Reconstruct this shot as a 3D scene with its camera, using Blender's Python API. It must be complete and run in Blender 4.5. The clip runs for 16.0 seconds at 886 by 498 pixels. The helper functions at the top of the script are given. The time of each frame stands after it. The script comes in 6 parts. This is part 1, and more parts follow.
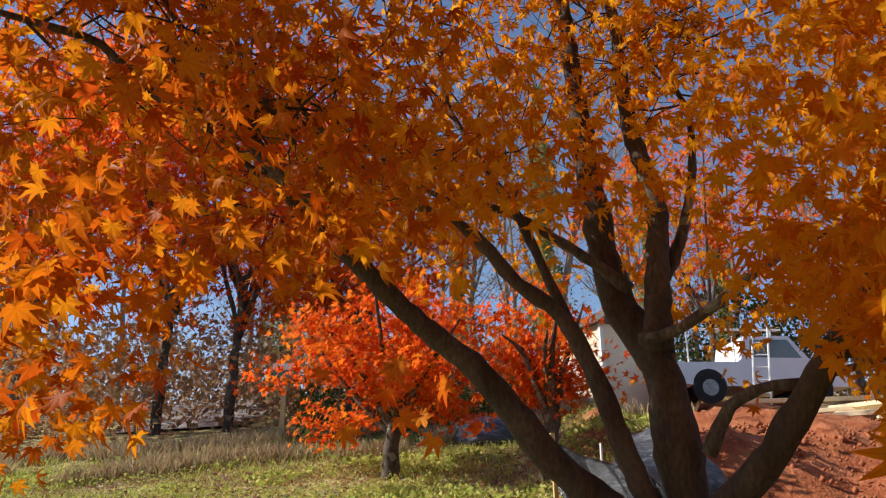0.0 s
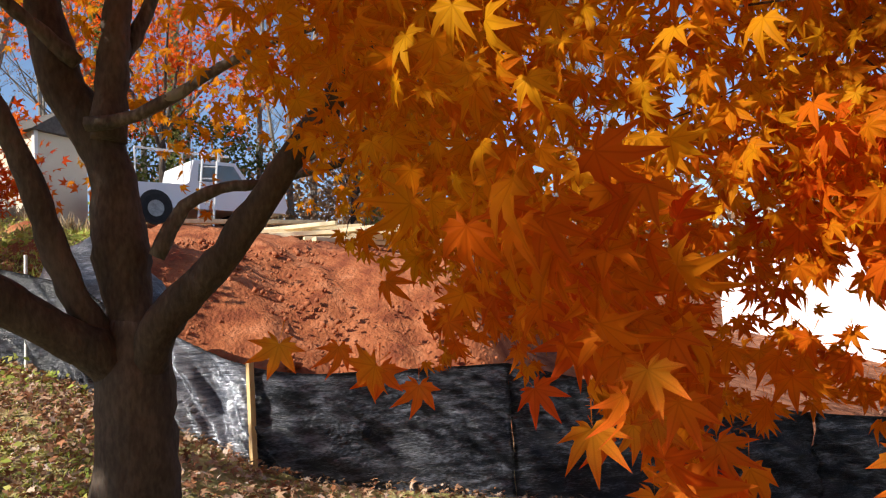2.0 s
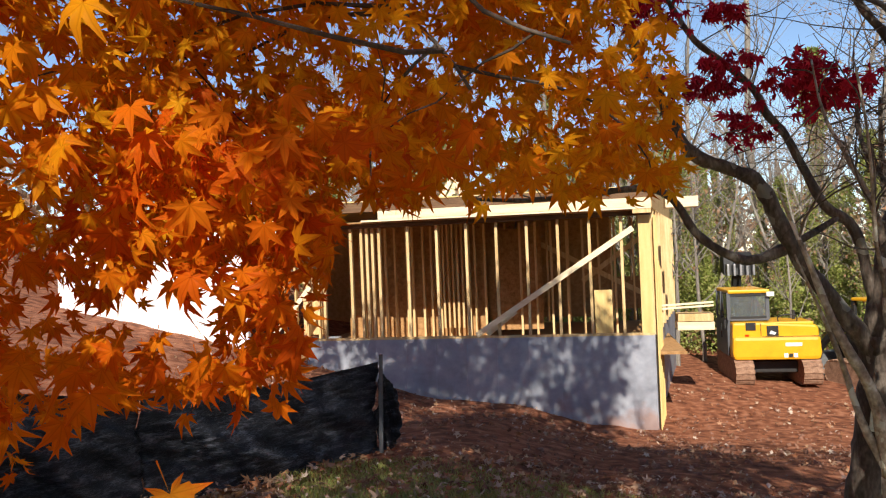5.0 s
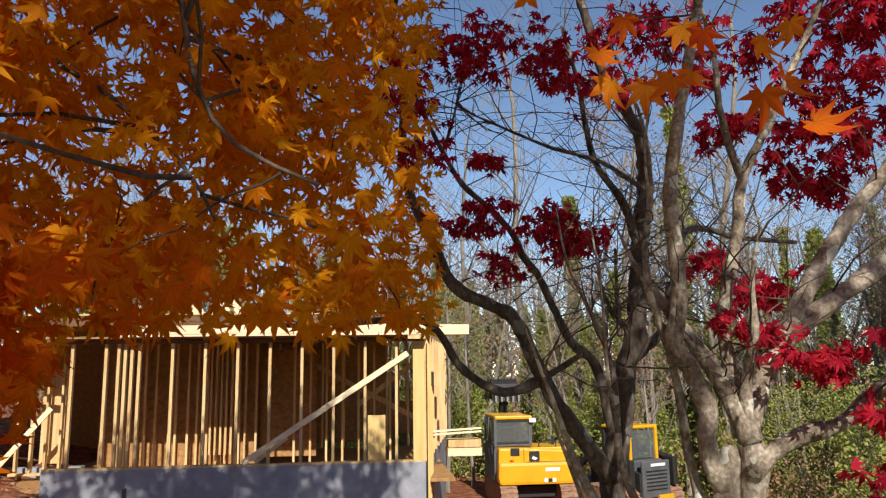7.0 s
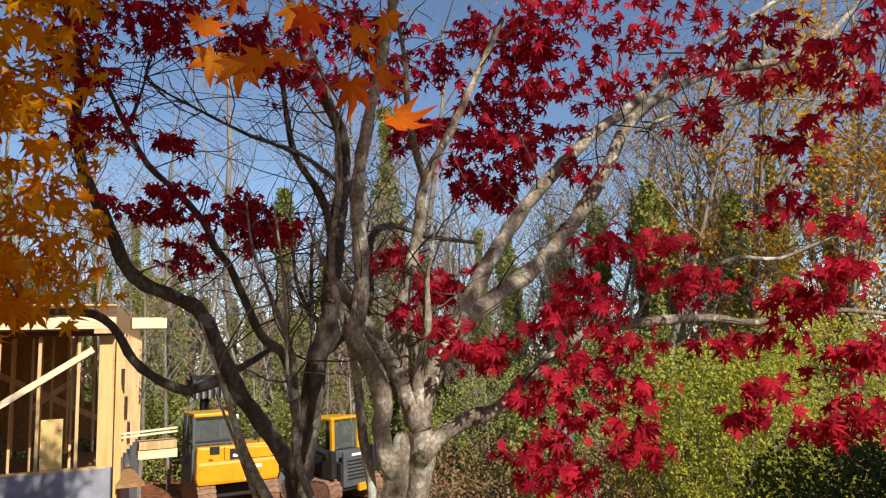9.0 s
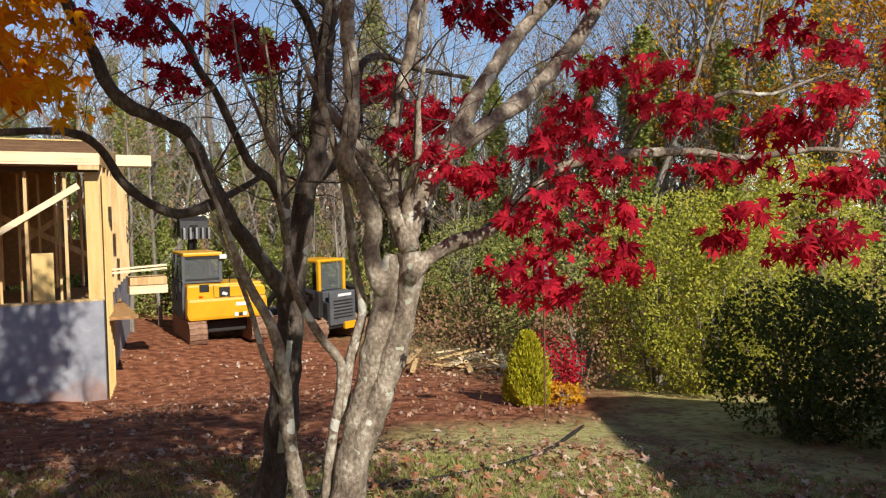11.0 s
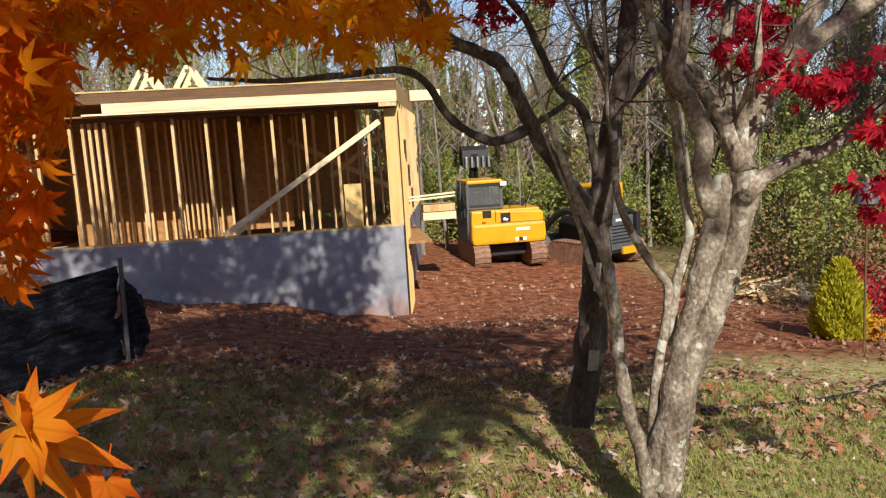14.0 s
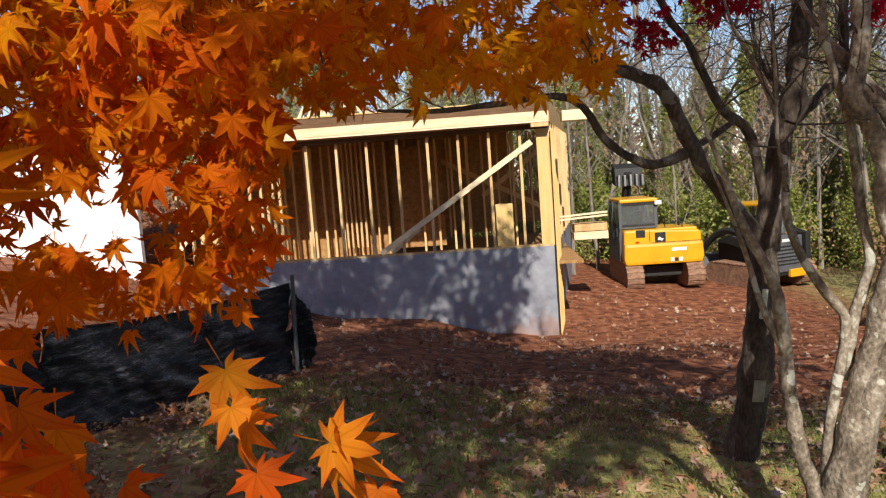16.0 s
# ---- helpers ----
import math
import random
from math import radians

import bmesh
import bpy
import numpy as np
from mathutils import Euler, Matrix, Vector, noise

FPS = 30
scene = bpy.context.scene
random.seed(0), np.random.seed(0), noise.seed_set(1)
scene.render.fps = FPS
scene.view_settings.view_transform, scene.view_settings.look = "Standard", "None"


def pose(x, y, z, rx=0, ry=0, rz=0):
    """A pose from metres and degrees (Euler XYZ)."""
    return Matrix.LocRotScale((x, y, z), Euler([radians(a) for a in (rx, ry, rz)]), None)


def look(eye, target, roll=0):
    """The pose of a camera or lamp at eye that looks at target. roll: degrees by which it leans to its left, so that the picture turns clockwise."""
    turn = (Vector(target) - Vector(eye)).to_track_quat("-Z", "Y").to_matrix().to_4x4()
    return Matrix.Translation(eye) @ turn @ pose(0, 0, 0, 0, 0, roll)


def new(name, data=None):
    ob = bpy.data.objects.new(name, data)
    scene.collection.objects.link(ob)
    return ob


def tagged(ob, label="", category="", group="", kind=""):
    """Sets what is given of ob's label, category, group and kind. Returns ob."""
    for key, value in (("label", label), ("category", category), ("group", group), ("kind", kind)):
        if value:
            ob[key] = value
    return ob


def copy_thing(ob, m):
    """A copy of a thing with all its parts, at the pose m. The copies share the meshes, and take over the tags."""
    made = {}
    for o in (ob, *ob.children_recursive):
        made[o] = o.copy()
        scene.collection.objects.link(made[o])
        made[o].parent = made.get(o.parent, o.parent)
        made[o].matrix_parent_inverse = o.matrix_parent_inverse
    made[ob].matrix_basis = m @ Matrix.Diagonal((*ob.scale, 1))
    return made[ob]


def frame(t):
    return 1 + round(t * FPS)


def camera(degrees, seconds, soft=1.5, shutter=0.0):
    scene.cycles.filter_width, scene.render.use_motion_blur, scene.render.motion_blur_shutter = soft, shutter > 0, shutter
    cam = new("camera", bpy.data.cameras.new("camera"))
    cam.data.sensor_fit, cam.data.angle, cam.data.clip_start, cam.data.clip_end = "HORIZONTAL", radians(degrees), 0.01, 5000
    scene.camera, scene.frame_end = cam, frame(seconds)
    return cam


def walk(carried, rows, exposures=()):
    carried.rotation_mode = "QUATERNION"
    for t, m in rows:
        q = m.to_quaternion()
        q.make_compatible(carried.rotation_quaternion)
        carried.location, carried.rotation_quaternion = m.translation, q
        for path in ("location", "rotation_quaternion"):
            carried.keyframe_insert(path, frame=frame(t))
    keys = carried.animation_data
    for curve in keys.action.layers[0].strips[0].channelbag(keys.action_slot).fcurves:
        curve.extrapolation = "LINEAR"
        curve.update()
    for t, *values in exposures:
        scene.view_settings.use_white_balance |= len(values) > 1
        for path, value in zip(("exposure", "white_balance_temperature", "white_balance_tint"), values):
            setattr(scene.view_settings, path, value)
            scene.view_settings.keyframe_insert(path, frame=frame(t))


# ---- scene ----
cam = camera(62.0, 16.0, soft=1.2)
PATH = [
    (0.0, pose(0.346, -0.160, 1.642, 109.84, 0.21, 100.10)),
    (0.5, pose(0.280, -0.142, 1.606, 105.04, 0.65, 90.99)),
    (1.0, pose(0.145, -0.118, 1.593, 101.91, 1.60, 81.29)),
    (1.5, pose(-0.022, -0.126, 1.582, 98.59, 2.99, 71.16)),
    (2.0, pose(-0.052, -0.139, 1.587, 94.97, 3.71, 59.11)),
    (2.5, pose(-0.120, -0.125, 1.591, 91.70, 3.84, 45.57)),
    (3.0, pose(-0.200, -0.110, 1.585, 88.67, 4.55, 33.94)),
    (3.5, pose(-0.230, -0.105, 1.584, 87.65, 4.80, 24.87)),
    (4.0, pose(-0.110, -0.060, 1.593, 87.47, 4.39, 19.24)),
    (6.5, pose(-0.015, -0.022, 1.676, 98.19, 0.44, -0.98)),
    (7.0, pose(0.030, -0.009, 1.674, 99.52, 0.84, -5.81)),
    (7.5, pose(0.069, 0.005, 1.679, 100.29, 1.05, -10.83)),
    (8.0, pose(0.108, 0.013, 1.682, 100.52, 1.41, -16.17)),
    (8.5, pose(0.146, 0.019, 1.687, 99.94, 1.73, -21.85)),
    (9.0, pose(0.188, 0.009, 1.675, 98.45, 2.08, -27.63)),
    (11.5, pose(0.119, 0.003, 1.532, 84.84, 0.62, -28.33)),
    (12.0, pose(0.046, 0.035, 1.534, 83.52, 1.28, -23.00)),
    (12.5, pose(0.001, 0.049, 1.535, 82.79, 2.19, -18.24)),
    (13.0, pose(-0.045, 0.047, 1.539, 82.33, 2.74, -14.30)),
    (13.5, pose(-0.100, 0.046, 1.539, 82.04, 3.17, -11.09)),
    (14.0, pose(-0.134, 0.048, 1.539, 81.95, 3.33, -8.54)),
    (14.5, pose(-0.135, 0.031, 1.550, 82.22, 3.42, -6.40)),
    (15.0, pose(-0.133, 0.006, 1.563, 82.80, 3.56, -4.19)),
    (15.5, pose(-0.163, -0.017, 1.586, 83.61, 3.88, -1.16)),
    (16.0, pose(-0.191, -0.048, 1.590, 84.06, 4.12, 2.93)),
]
walk(cam, PATH, [(0.0, 0.45), (2.0, 0.65), (3.2, 0.8), (4.2, 0.72), (6.3, 0.32), (9.0, 0.25), (11.4, 0.28), (16.0, 0.28)])

# ---- world, sun ----
SUN_ELEV, SUN_AZ = 36.0, 4.0  # azimuth: degrees from -y towards +x
world = bpy.data.worlds.new("world")
scene.world = world
world.use_nodes = True
wn = world.node_tree.nodes
sky = wn.new("ShaderNodeTexSky")
sky.sky_type = "NISHITA"
sky.sun_disc = False
sky.air_density, sky.dust_density, sky.ozone_density = 0.85, 0.0, 1.8
sky.sun_elevation = radians(SUN_ELEV)
sky.sun_rotation = radians(180 - SUN_AZ)
wn["Background"].inputs["Strength"].default_value = 0.11
world.node_tree.links.new(sky.outputs[0], wn["Background"].inputs["Color"])
sun = new("sun", bpy.data.lights.new("sun", "SUN"))
sun.data.energy, sun.data.angle, sun.data.color = 5.0, radians(0.53), (1.0, 0.93, 0.82)
S = Vector((math.sin(radians(SUN_AZ)) * math.cos(radians(SUN_ELEV)), -math.cos(radians(SUN_AZ)) * math.cos(radians(SUN_ELEV)), math.sin(radians(SUN_ELEV))))
sun.matrix_world = look(S * 60, (0, 0, 0))


# ---- materials ----
def mat(name, ramp, scale=6.0, rough=0.8, bump=0.3, detail=6.0, stretch=(1, 1, 1), fine=40.0, metal=0.0, source="noise", coat=0.0, spec=0.4):
    """A surface whose colour runs over a ramp by two scales of noise, with relief."""
    m = bpy.data.materials.new(name)
    m.use_nodes = True
    t = m.node_tree
    p = t.nodes["Principled BSDF"]
    p.inputs["Metallic"].default_value = metal
    p.inputs["Specular IOR Level"].default_value = spec
    p.inputs["Coat Weight"].default_value = coat
    co = t.nodes.new("ShaderNodeTexCoord")
    mp = t.nodes.new("ShaderNodeMapping")
    mp.inputs["Scale"].default_value = stretch
    t.links.new(co.outputs["Object"], mp.inputs["Vector"])
    a = t.nodes.new("ShaderNodeTexNoise")
    a.inputs["Scale"].default_value, a.inputs["Detail"].default_value = scale, detail
    b = t.nodes.new("ShaderNodeTexNoise")
    b.inputs["Scale"].default_value, b.inputs["Detail"].default_value = fine, 4
    t.links.new(mp.outputs[0], a.inputs["Vector"])
    t.links.new(mp.outputs[0], b.inputs["Vector"])
    mx = t.nodes.new("ShaderNodeMath")
    mx.operation = "MULTIPLY_ADD"
    mx.inputs[1].default_value = 0.45
    t.links.new(b.outputs[0], mx.inputs[0])
    sc = t.nodes.new("ShaderNodeMath")
    sc.operation = "MULTIPLY"
    sc.inputs[1].default_value = 0.55
    t.links.new(a.outputs[0], sc.inputs[0])
    t.links.new(sc.outputs[0], mx.inputs[2])
    oi = t.nodes.new("ShaderNodeObjectInfo")
    ad = t.nodes.new("ShaderNodeMath")
    ad.operation = "MULTIPLY_ADD"
    ad.inputs[1].default_value = 0.08
    t.links.new(oi.outputs["Random"], ad.inputs[0])
    t.links.new(mx.outputs[0], ad.inputs[2])
    r = t.nodes.new("ShaderNodeValToRGB")
    lo, hi = 0.36, 0.70
    while len(r.color_ramp.elements) < len(ramp):
        r.color_ramp.elements.new(0.5)
    for k, c in enumerate(ramp):
        e = r.color_ramp.elements[k]
        e.position = lo + (hi - lo) * k / max(1, len(ramp) - 1)
        e.color = (*c, 1)
    t.links.new(ad.outputs[0], r.inputs[0])
    t.links.new(r.outputs[0], p.inputs["Base Color"])
    p.inputs["Roughness"].default_value = rough
    if bump:
        bn = t.nodes.new("ShaderNodeBump")
        bn.inputs["Strength"].default_value, bn.inputs["Distance"].default_value = bump, 0.02
        t.links.new(mx.outputs[0], bn.inputs["Height"])
        t.links.new(bn.outputs[0], p.inputs["Normal"])
    return m


def leaf_mat(name, cols, trans=0.5, rough=0.5, edge=(0.5, 0.06, 0.01), edge_amt=0.4):
    """A thin leaf: colour by leaf, turning at the tips, light passing through."""
    m = bpy.data.materials.new(name)
    m.use_nodes = True
    t = m.node_tree
    p = t.nodes["Principled BSDF"]
    out = t.nodes["Material Output"]
    g = t.nodes.new("ShaderNodeNewGeometry")
    r = t.nodes.new("ShaderNodeValToRGB")
    while len(r.color_ramp.elements) < len(cols):
        r.color_ramp.elements.new(0.5)
    for k, c in enumerate(cols):
        r.color_ramp.elements[k].position = k / max(1, len(cols) - 1)
        r.color_ramp.elements[k].color = (*c, 1)
    oi = t.nodes.new("ShaderNodeObjectInfo")
    addr = t.nodes.new("ShaderNodeMath")
    addr.operation = "ADD"
    t.links.new(g.outputs["Random Per Island"], addr.inputs[0])
    t.links.new(oi.outputs["Random"], addr.inputs[1])
    fr = t.nodes.new("ShaderNodeMath")
    fr.operation = "FRACT"
    t.links.new(addr.outputs[0], fr.inputs[0])
    t.links.new(fr.outputs[0], r.inputs[0])
    at = t.nodes.new("ShaderNodeAttribute")
    at.attribute_name = "tip"
    n = t.nodes.new("ShaderNodeTexNoise")
    n.inputs["Scale"].default_value = 60
    mu = t.nodes.new("ShaderNodeMath")
    mu.operation = "MULTIPLY"
    t.links.new(at.outputs["Fac"], mu.inputs[0])
    t.links.new(n.outputs[0], mu.inputs[1])
    m2 = t.nodes.new("ShaderNodeMath")
    m2.operation = "MULTIPLY"
    m2.inputs[1].default_value = edge_amt * 2
    m2.use_clamp = True
    t.links.new(mu.outputs[0], m2.inputs[0])
    mix = t.nodes.new("ShaderNodeMixRGB")
    mix.inputs[2].default_value = (*edge, 1)
    t.links.new(m2.outputs[0], mix.inputs[0])
    t.links.new(r.outputs[0], mix.inputs[1])
    va = t.nodes.new("ShaderNodeAttribute")
    va.attribute_name = "vein"
    vm = t.nodes.new("ShaderNodeMapRange")
    vm.inputs[1].default_value, vm.inputs[2].default_value, vm.inputs[4].default_value = 0.78, 1.0, 0.45
    t.links.new(va.outputs["Fac"], vm.inputs[0])
    vx = t.nodes.new("ShaderNodeMixRGB")
    vx.blend_type = "MULTIPLY"
    vx.inputs[2].default_value = (0.62, 0.45, 0.5, 1)
    t.links.new(vm.outputs[0], vx.inputs[0])
    t.links.new(mix.outputs[0], vx.inputs[1])
    mix = vx
    t.links.new(mix.outputs[0], p.inputs["Base Color"])
    p.inputs["Roughness"].default_value = rough
    p.inputs["Specular IOR Level"].default_value = 0.05
    tr = t.nodes.new("ShaderNodeBsdfTranslucent")
    t.links.new(mix.outputs[0], tr.inputs["Color"])
    ms = t.nodes.new("ShaderNodeMixShader")
    ms.inputs[0].default_value = trans
    t.links.new(p.outputs[0], ms.inputs[1])
    t.links.new(tr.outputs[0], ms.inputs[2])
    t.links.new(ms.outputs[0], out.inputs["Surface"])
    return m


M_LUMBER = mat("pine_lumber", [(0.40, 0.24, 0.09), (0.62, 0.42, 0.19), (0.72, 0.54, 0.29)], 3, 0.75, 0.15, stretch=(6, 6, 0.6))
M_BOARD = mat("pale_pine_board", [(0.66, 0.48, 0.25), (0.80, 0.66, 0.42), (0.84, 0.72, 0.50)], 2, 0.7, 0.1, stretch=(0.5, 6, 6))
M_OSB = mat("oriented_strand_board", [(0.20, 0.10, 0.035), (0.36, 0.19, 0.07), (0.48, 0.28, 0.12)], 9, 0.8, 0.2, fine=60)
M_PLY = mat("yellow_plywood", [(0.50, 0.32, 0.11), (0.66, 0.46, 0.17), (0.72, 0.54, 0.25)], 2, 0.7, 0.1, stretch=(5, 5, 0.5))
# One dark brown for rim board, top plate and lamp post.
M_RIM = mat("dark_brown_rim", [(0.07, 0.036, 0.018), (0.13, 0.07, 0.035), (0.19, 0.11, 0.055)], 5, 0.85, 0.2, stretch=(0.4, 3, 6))
M_CONC = mat("grey_concrete", [(0.25, 0.26, 0.29), (0.32, 0.33, 0.37), (0.40, 0.41, 0.44)], 1.0, 0.85, 0.05, fine=7)
def add_splash(m, z0, z1, colour):
    """Clay thrown up in ragged patches against the foot of a wall."""
    t = m.node_tree
    p = t.nodes["Principled BSDF"]
    src = p.inputs["Base Color"].links[0].from_socket
    co = t.nodes.new("ShaderNodeTexCoord")
    sx = t.nodes.new("ShaderNodeSeparateXYZ")
    t.links.new(co.outputs["Object"], sx.inputs[0])
    r = t.nodes.new("ShaderNodeMapRange")
    r.inputs[1].default_value, r.inputs[2].default_value, r.inputs[3].default_value, r.inputs[4].default_value = z0, z1, 0.25, -0.25
    t.links.new(sx.outputs[2], r.inputs[0])
    n = t.nodes.new("ShaderNodeTexNoise")
    n.inputs["Scale"].default_value, n.inputs["Detail"].default_value = 2.3, 9
    t.links.new(co.outputs["Object"], n.inputs["Vector"])
    ad = t.nodes.new("ShaderNodeMath")
    t.links.new(n.outputs[0], ad.inputs[0])
    t.links.new(r.outputs[0], ad.inputs[1])
    f = t.nodes.new("ShaderNodeMapRange")
    f.inputs[1].default_value, f.inputs[2].default_value, f.inputs[4].default_value = 0.5, 0.72, 0.6
    t.links.new(ad.outputs[0], f.inputs[0])
    mx = t.nodes.new("ShaderNodeMixRGB")
    mx.inputs[2].default_value = (*colour, 1)
    t.links.new(f.outputs[0], mx.inputs[0])
    t.links.new(src, mx.inputs[1])
    t.links.new(mx.outputs[0], p.inputs["Base Color"])


add_splash(M_CONC, -1.9, -0.9, (0.32, 0.16, 0.10))
M_WHITE = mat("white_board", [(0.74, 0.73, 0.70), (0.82, 0.81, 0.79)], 2, 0.6, 0.05)
M_CREAM = mat("cream_wall", [(0.62, 0.54, 0.40), (0.72, 0.64, 0.50)], 2, 0.7, 0.05)
# The darkest bark tones also stand for dappled leaf shade, as blotches.
M_BARK = mat("pale_dappled_maple_bark", [(0.075, 0.058, 0.042), (0.17, 0.135, 0.10), (0.31, 0.26, 0.20), (0.52, 0.48, 0.40)], 9, 0.9, 0.9, stretch=(1, 1, 0.8), fine=55)
M_BARK_D = mat("dark_maple_bark", [(0.030, 0.020, 0.014), (0.065, 0.045, 0.032), (0.11, 0.08, 0.06)], 8, 0.92, 0.7, stretch=(1, 1, 0.4), fine=60)
M_BARK_R = mat("grey_brown_bark", [(0.028, 0.020, 0.015), (0.058, 0.043, 0.033), (0.105, 0.082, 0.064), (0.19, 0.16, 0.13)], 7, 0.9, 0.7, stretch=(1, 1, 0.4), fine=55)
M_WOODS = mat("woodland_bark", [(0.12, 0.10, 0.082), (0.23, 0.20, 0.165), (0.38, 0.335, 0.28)], 3, 0.95, 0.3, stretch=(1, 1, 0.3))
def add_spots(m, scale, colour):
    """Round pale lichen spots on a bark."""
    t = m.node_tree
    p = t.nodes["Principled BSDF"]
    link = p.inputs["Base Color"].links[0]
    src = link.from_socket
    co = t.nodes.new("ShaderNodeTexCoord")
    n = t.nodes.new("ShaderNodeTexNoise")
    n.inputs["Scale"].default_value = 14
    ma = t.nodes.new("ShaderNodeMixRGB")
    ma.inputs[0].default_value = 0.08
    t.links.new(co.outputs["Object"], ma.inputs[1])
    t.links.new(co.outputs["Object"], n.inputs["Vector"])
    t.links.new(n.outputs["Color"], ma.inputs[2])
    v = t.nodes.new("ShaderNodeTexVoronoi")
    v.inputs["Scale"].default_value = scale
    t.links.new(ma.outputs[0], v.inputs["Vector"])
    sep = t.nodes.new("ShaderNodeSeparateColor")
    t.links.new(v.outputs["Color"], sep.inputs[0])
    lim = t.nodes.new("ShaderNodeMapRange")
    lim.inputs[1].default_value, lim.inputs[2].default_value, lim.inputs[3].default_value, lim.inputs[4].default_value = 0.55, 1.0, 0.0, 0.42
    t.links.new(sep.outputs[0], lim.inputs[0])
    lt = t.nodes.new("ShaderNodeMath")
    lt.operation = "LESS_THAN"
    t.links.new(v.outputs["Distance"], lt.inputs[0])
    t.links.new(lim.outputs[0], lt.inputs[1])
    f = t.nodes.new("ShaderNodeMath")
    f.operation = "MULTIPLY"
    f.inputs[1].default_value = 0.75
    t.links.new(lt.outputs[0], f.inputs[0])
    mx = t.nodes.new("ShaderNodeMixRGB")
    mx.inputs[2].default_value = (*colour, 1)
    t.links.new(f.outputs[0], mx.inputs[0])
    t.links.new(src, mx.inputs[1])
    t.links.new(mx.outputs[0], p.inputs["Base Color"])


add_spots(M_BARK, 9.0, (0.60, 0.60, 0.52))
add_spots(M_BARK, 21.0, (0.46, 0.47, 0.38))
add_spots(M_BARK_R, 7.0, (0.24, 0.23, 0.19))
M_LICHEN = mat("pale_lichen", [(0.42, 0.46, 0.38), (0.58, 0.62, 0.52), (0.66, 0.66, 0.60)], 20, 0.95, 0.3)
# The light third colour puts the bluish sheen of the folds into black cloth.
M_FABRIC = mat("black_geotextile_sheen", [(0.012, 0.014, 0.019), (0.034, 0.038, 0.050), (0.19, 0.20, 0.25)], 5, 0.36, 0.9, stretch=(1, 1, 5), fine=30, spec=0.6)
# Pale blue-grey ramp end paints the sky's reflection onto the black film.
M_FILM = mat("black_film_sky_sheen", [(0.06, 0.065, 0.08), (0.30, 0.32, 0.38), (0.55, 0.58, 0.64)], 6, 0.25, 1.0, stretch=(0.6, 0.6, 7), fine=22, spec=0.8, metal=0.5)
M_YELLOW = mat("yellow_machine_paint", [(0.66, 0.31, 0.010), (0.80, 0.41, 0.015)], 3, 0.38, 0.02, coat=0.2)
M_GREYM = mat("dark_grey_machine_paint", [(0.06, 0.065, 0.075), (0.12, 0.125, 0.135)], 4, 0.5, 0.05)
M_BLACKM = mat("black_steel", [(0.010, 0.010, 0.011), (0.03, 0.028, 0.026)], 6, 0.6, 0.1)
M_TRACK = mat("muddy_track_steel", [(0.10, 0.055, 0.035), (0.24, 0.13, 0.08), (0.36, 0.22, 0.14)], 9, 0.85, 0.4)
M_STEEL = mat("worn_steel", [(0.20, 0.20, 0.20), (0.40, 0.40, 0.40)], 9, 0.45, 0.1, metal=0.6)
M_CARW = mat("white_car_paint", [(0.78, 0.80, 0.84), (0.84, 0.86, 0.88)], 2, 0.3, 0.0, coat=0.4)
M_TYRE = mat("black_rubber", [(0.012, 0.012, 0.013), (0.03, 0.03, 0.03)], 8, 0.85, 0.2)
M_SIGNG = mat("green_box_paint", [(0.02, 0.14, 0.11), (0.04, 0.22, 0.17)], 6, 0.5, 0.05)
M_ROOF = mat("dark_shingle", [(0.06, 0.055, 0.05), (0.14, 0.13, 0.12)], 12, 0.9, 0.3)
M_ROAD = mat("pale_gravel_drive", [(0.26, 0.24, 0.22), (0.40, 0.38, 0.36)], 5, 0.9, 0.3)

M_LEAF_O = leaf_mat("orange_leaf", [(0.68, 0.18, 0.006), (0.76, 0.29, 0.007), (0.80, 0.36, 0.009), (0.82, 0.42, 0.012), (0.72, 0.22, 0.006)], 0.6)
M_LEAF_Y = leaf_mat("golden_leaf", [(0.66, 0.12, 0.010), (0.74, 0.22, 0.012), (0.80, 0.34, 0.02), (0.62, 0.09, 0.010)], 0.5, edge=(0.62, 0.05, 0.012), edge_amt=0.7)
M_LEAF_R = leaf_mat("scarlet_leaf", [(0.74, 0.08, 0.012), (0.82, 0.15, 0.016), (0.84, 0.26, 0.02)], 0.6)
# The two darkest reds also stand for leaves shaded by overlap.
M_LEAF_C = leaf_mat("crimson_leaf", [(0.24, 0.007, 0.026), (0.50, 0.014, 0.048), (0.70, 0.03, 0.06), (0.18, 0.005, 0.018)], 0.5, edge=(0.6, 0.05, 0.06))
M_LEAF_G = leaf_mat("green_leaf", [(0.04, 0.065, 0.02), (0.075, 0.11, 0.03), (0.13, 0.16, 0.05)], 0.4, edge=(0.2, 0.2, 0.05))
M_LEAF_L = leaf_mat("lime_leaf", [(0.30, 0.35, 0.05), (0.48, 0.50, 0.08), (0.62, 0.58, 0.11), (0.20, 0.26, 0.04)], 0.45, edge=(0.5, 0.42, 0.06))
M_IVY = leaf_mat("muted_ivy_leaf", [(0.18, 0.24, 0.05), (0.30, 0.36, 0.08), (0.43, 0.46, 0.13), (0.44, 0.40, 0.17)], 0.35, edge=(0.26, 0.24, 0.09))
M_LEAF_A = leaf_mat("amber_leaf", [(0.66, 0.38, 0.02), (0.78, 0.50, 0.04), (0.58, 0.26, 0.03)], 0.45)
M_LEAF_B = leaf_mat("russet_leaf", [(0.28, 0.16, 0.10), (0.42, 0.26, 0.16), (0.36, 0.24, 0.10)], 0.35, edge=(0.3, 0.15, 0.08))
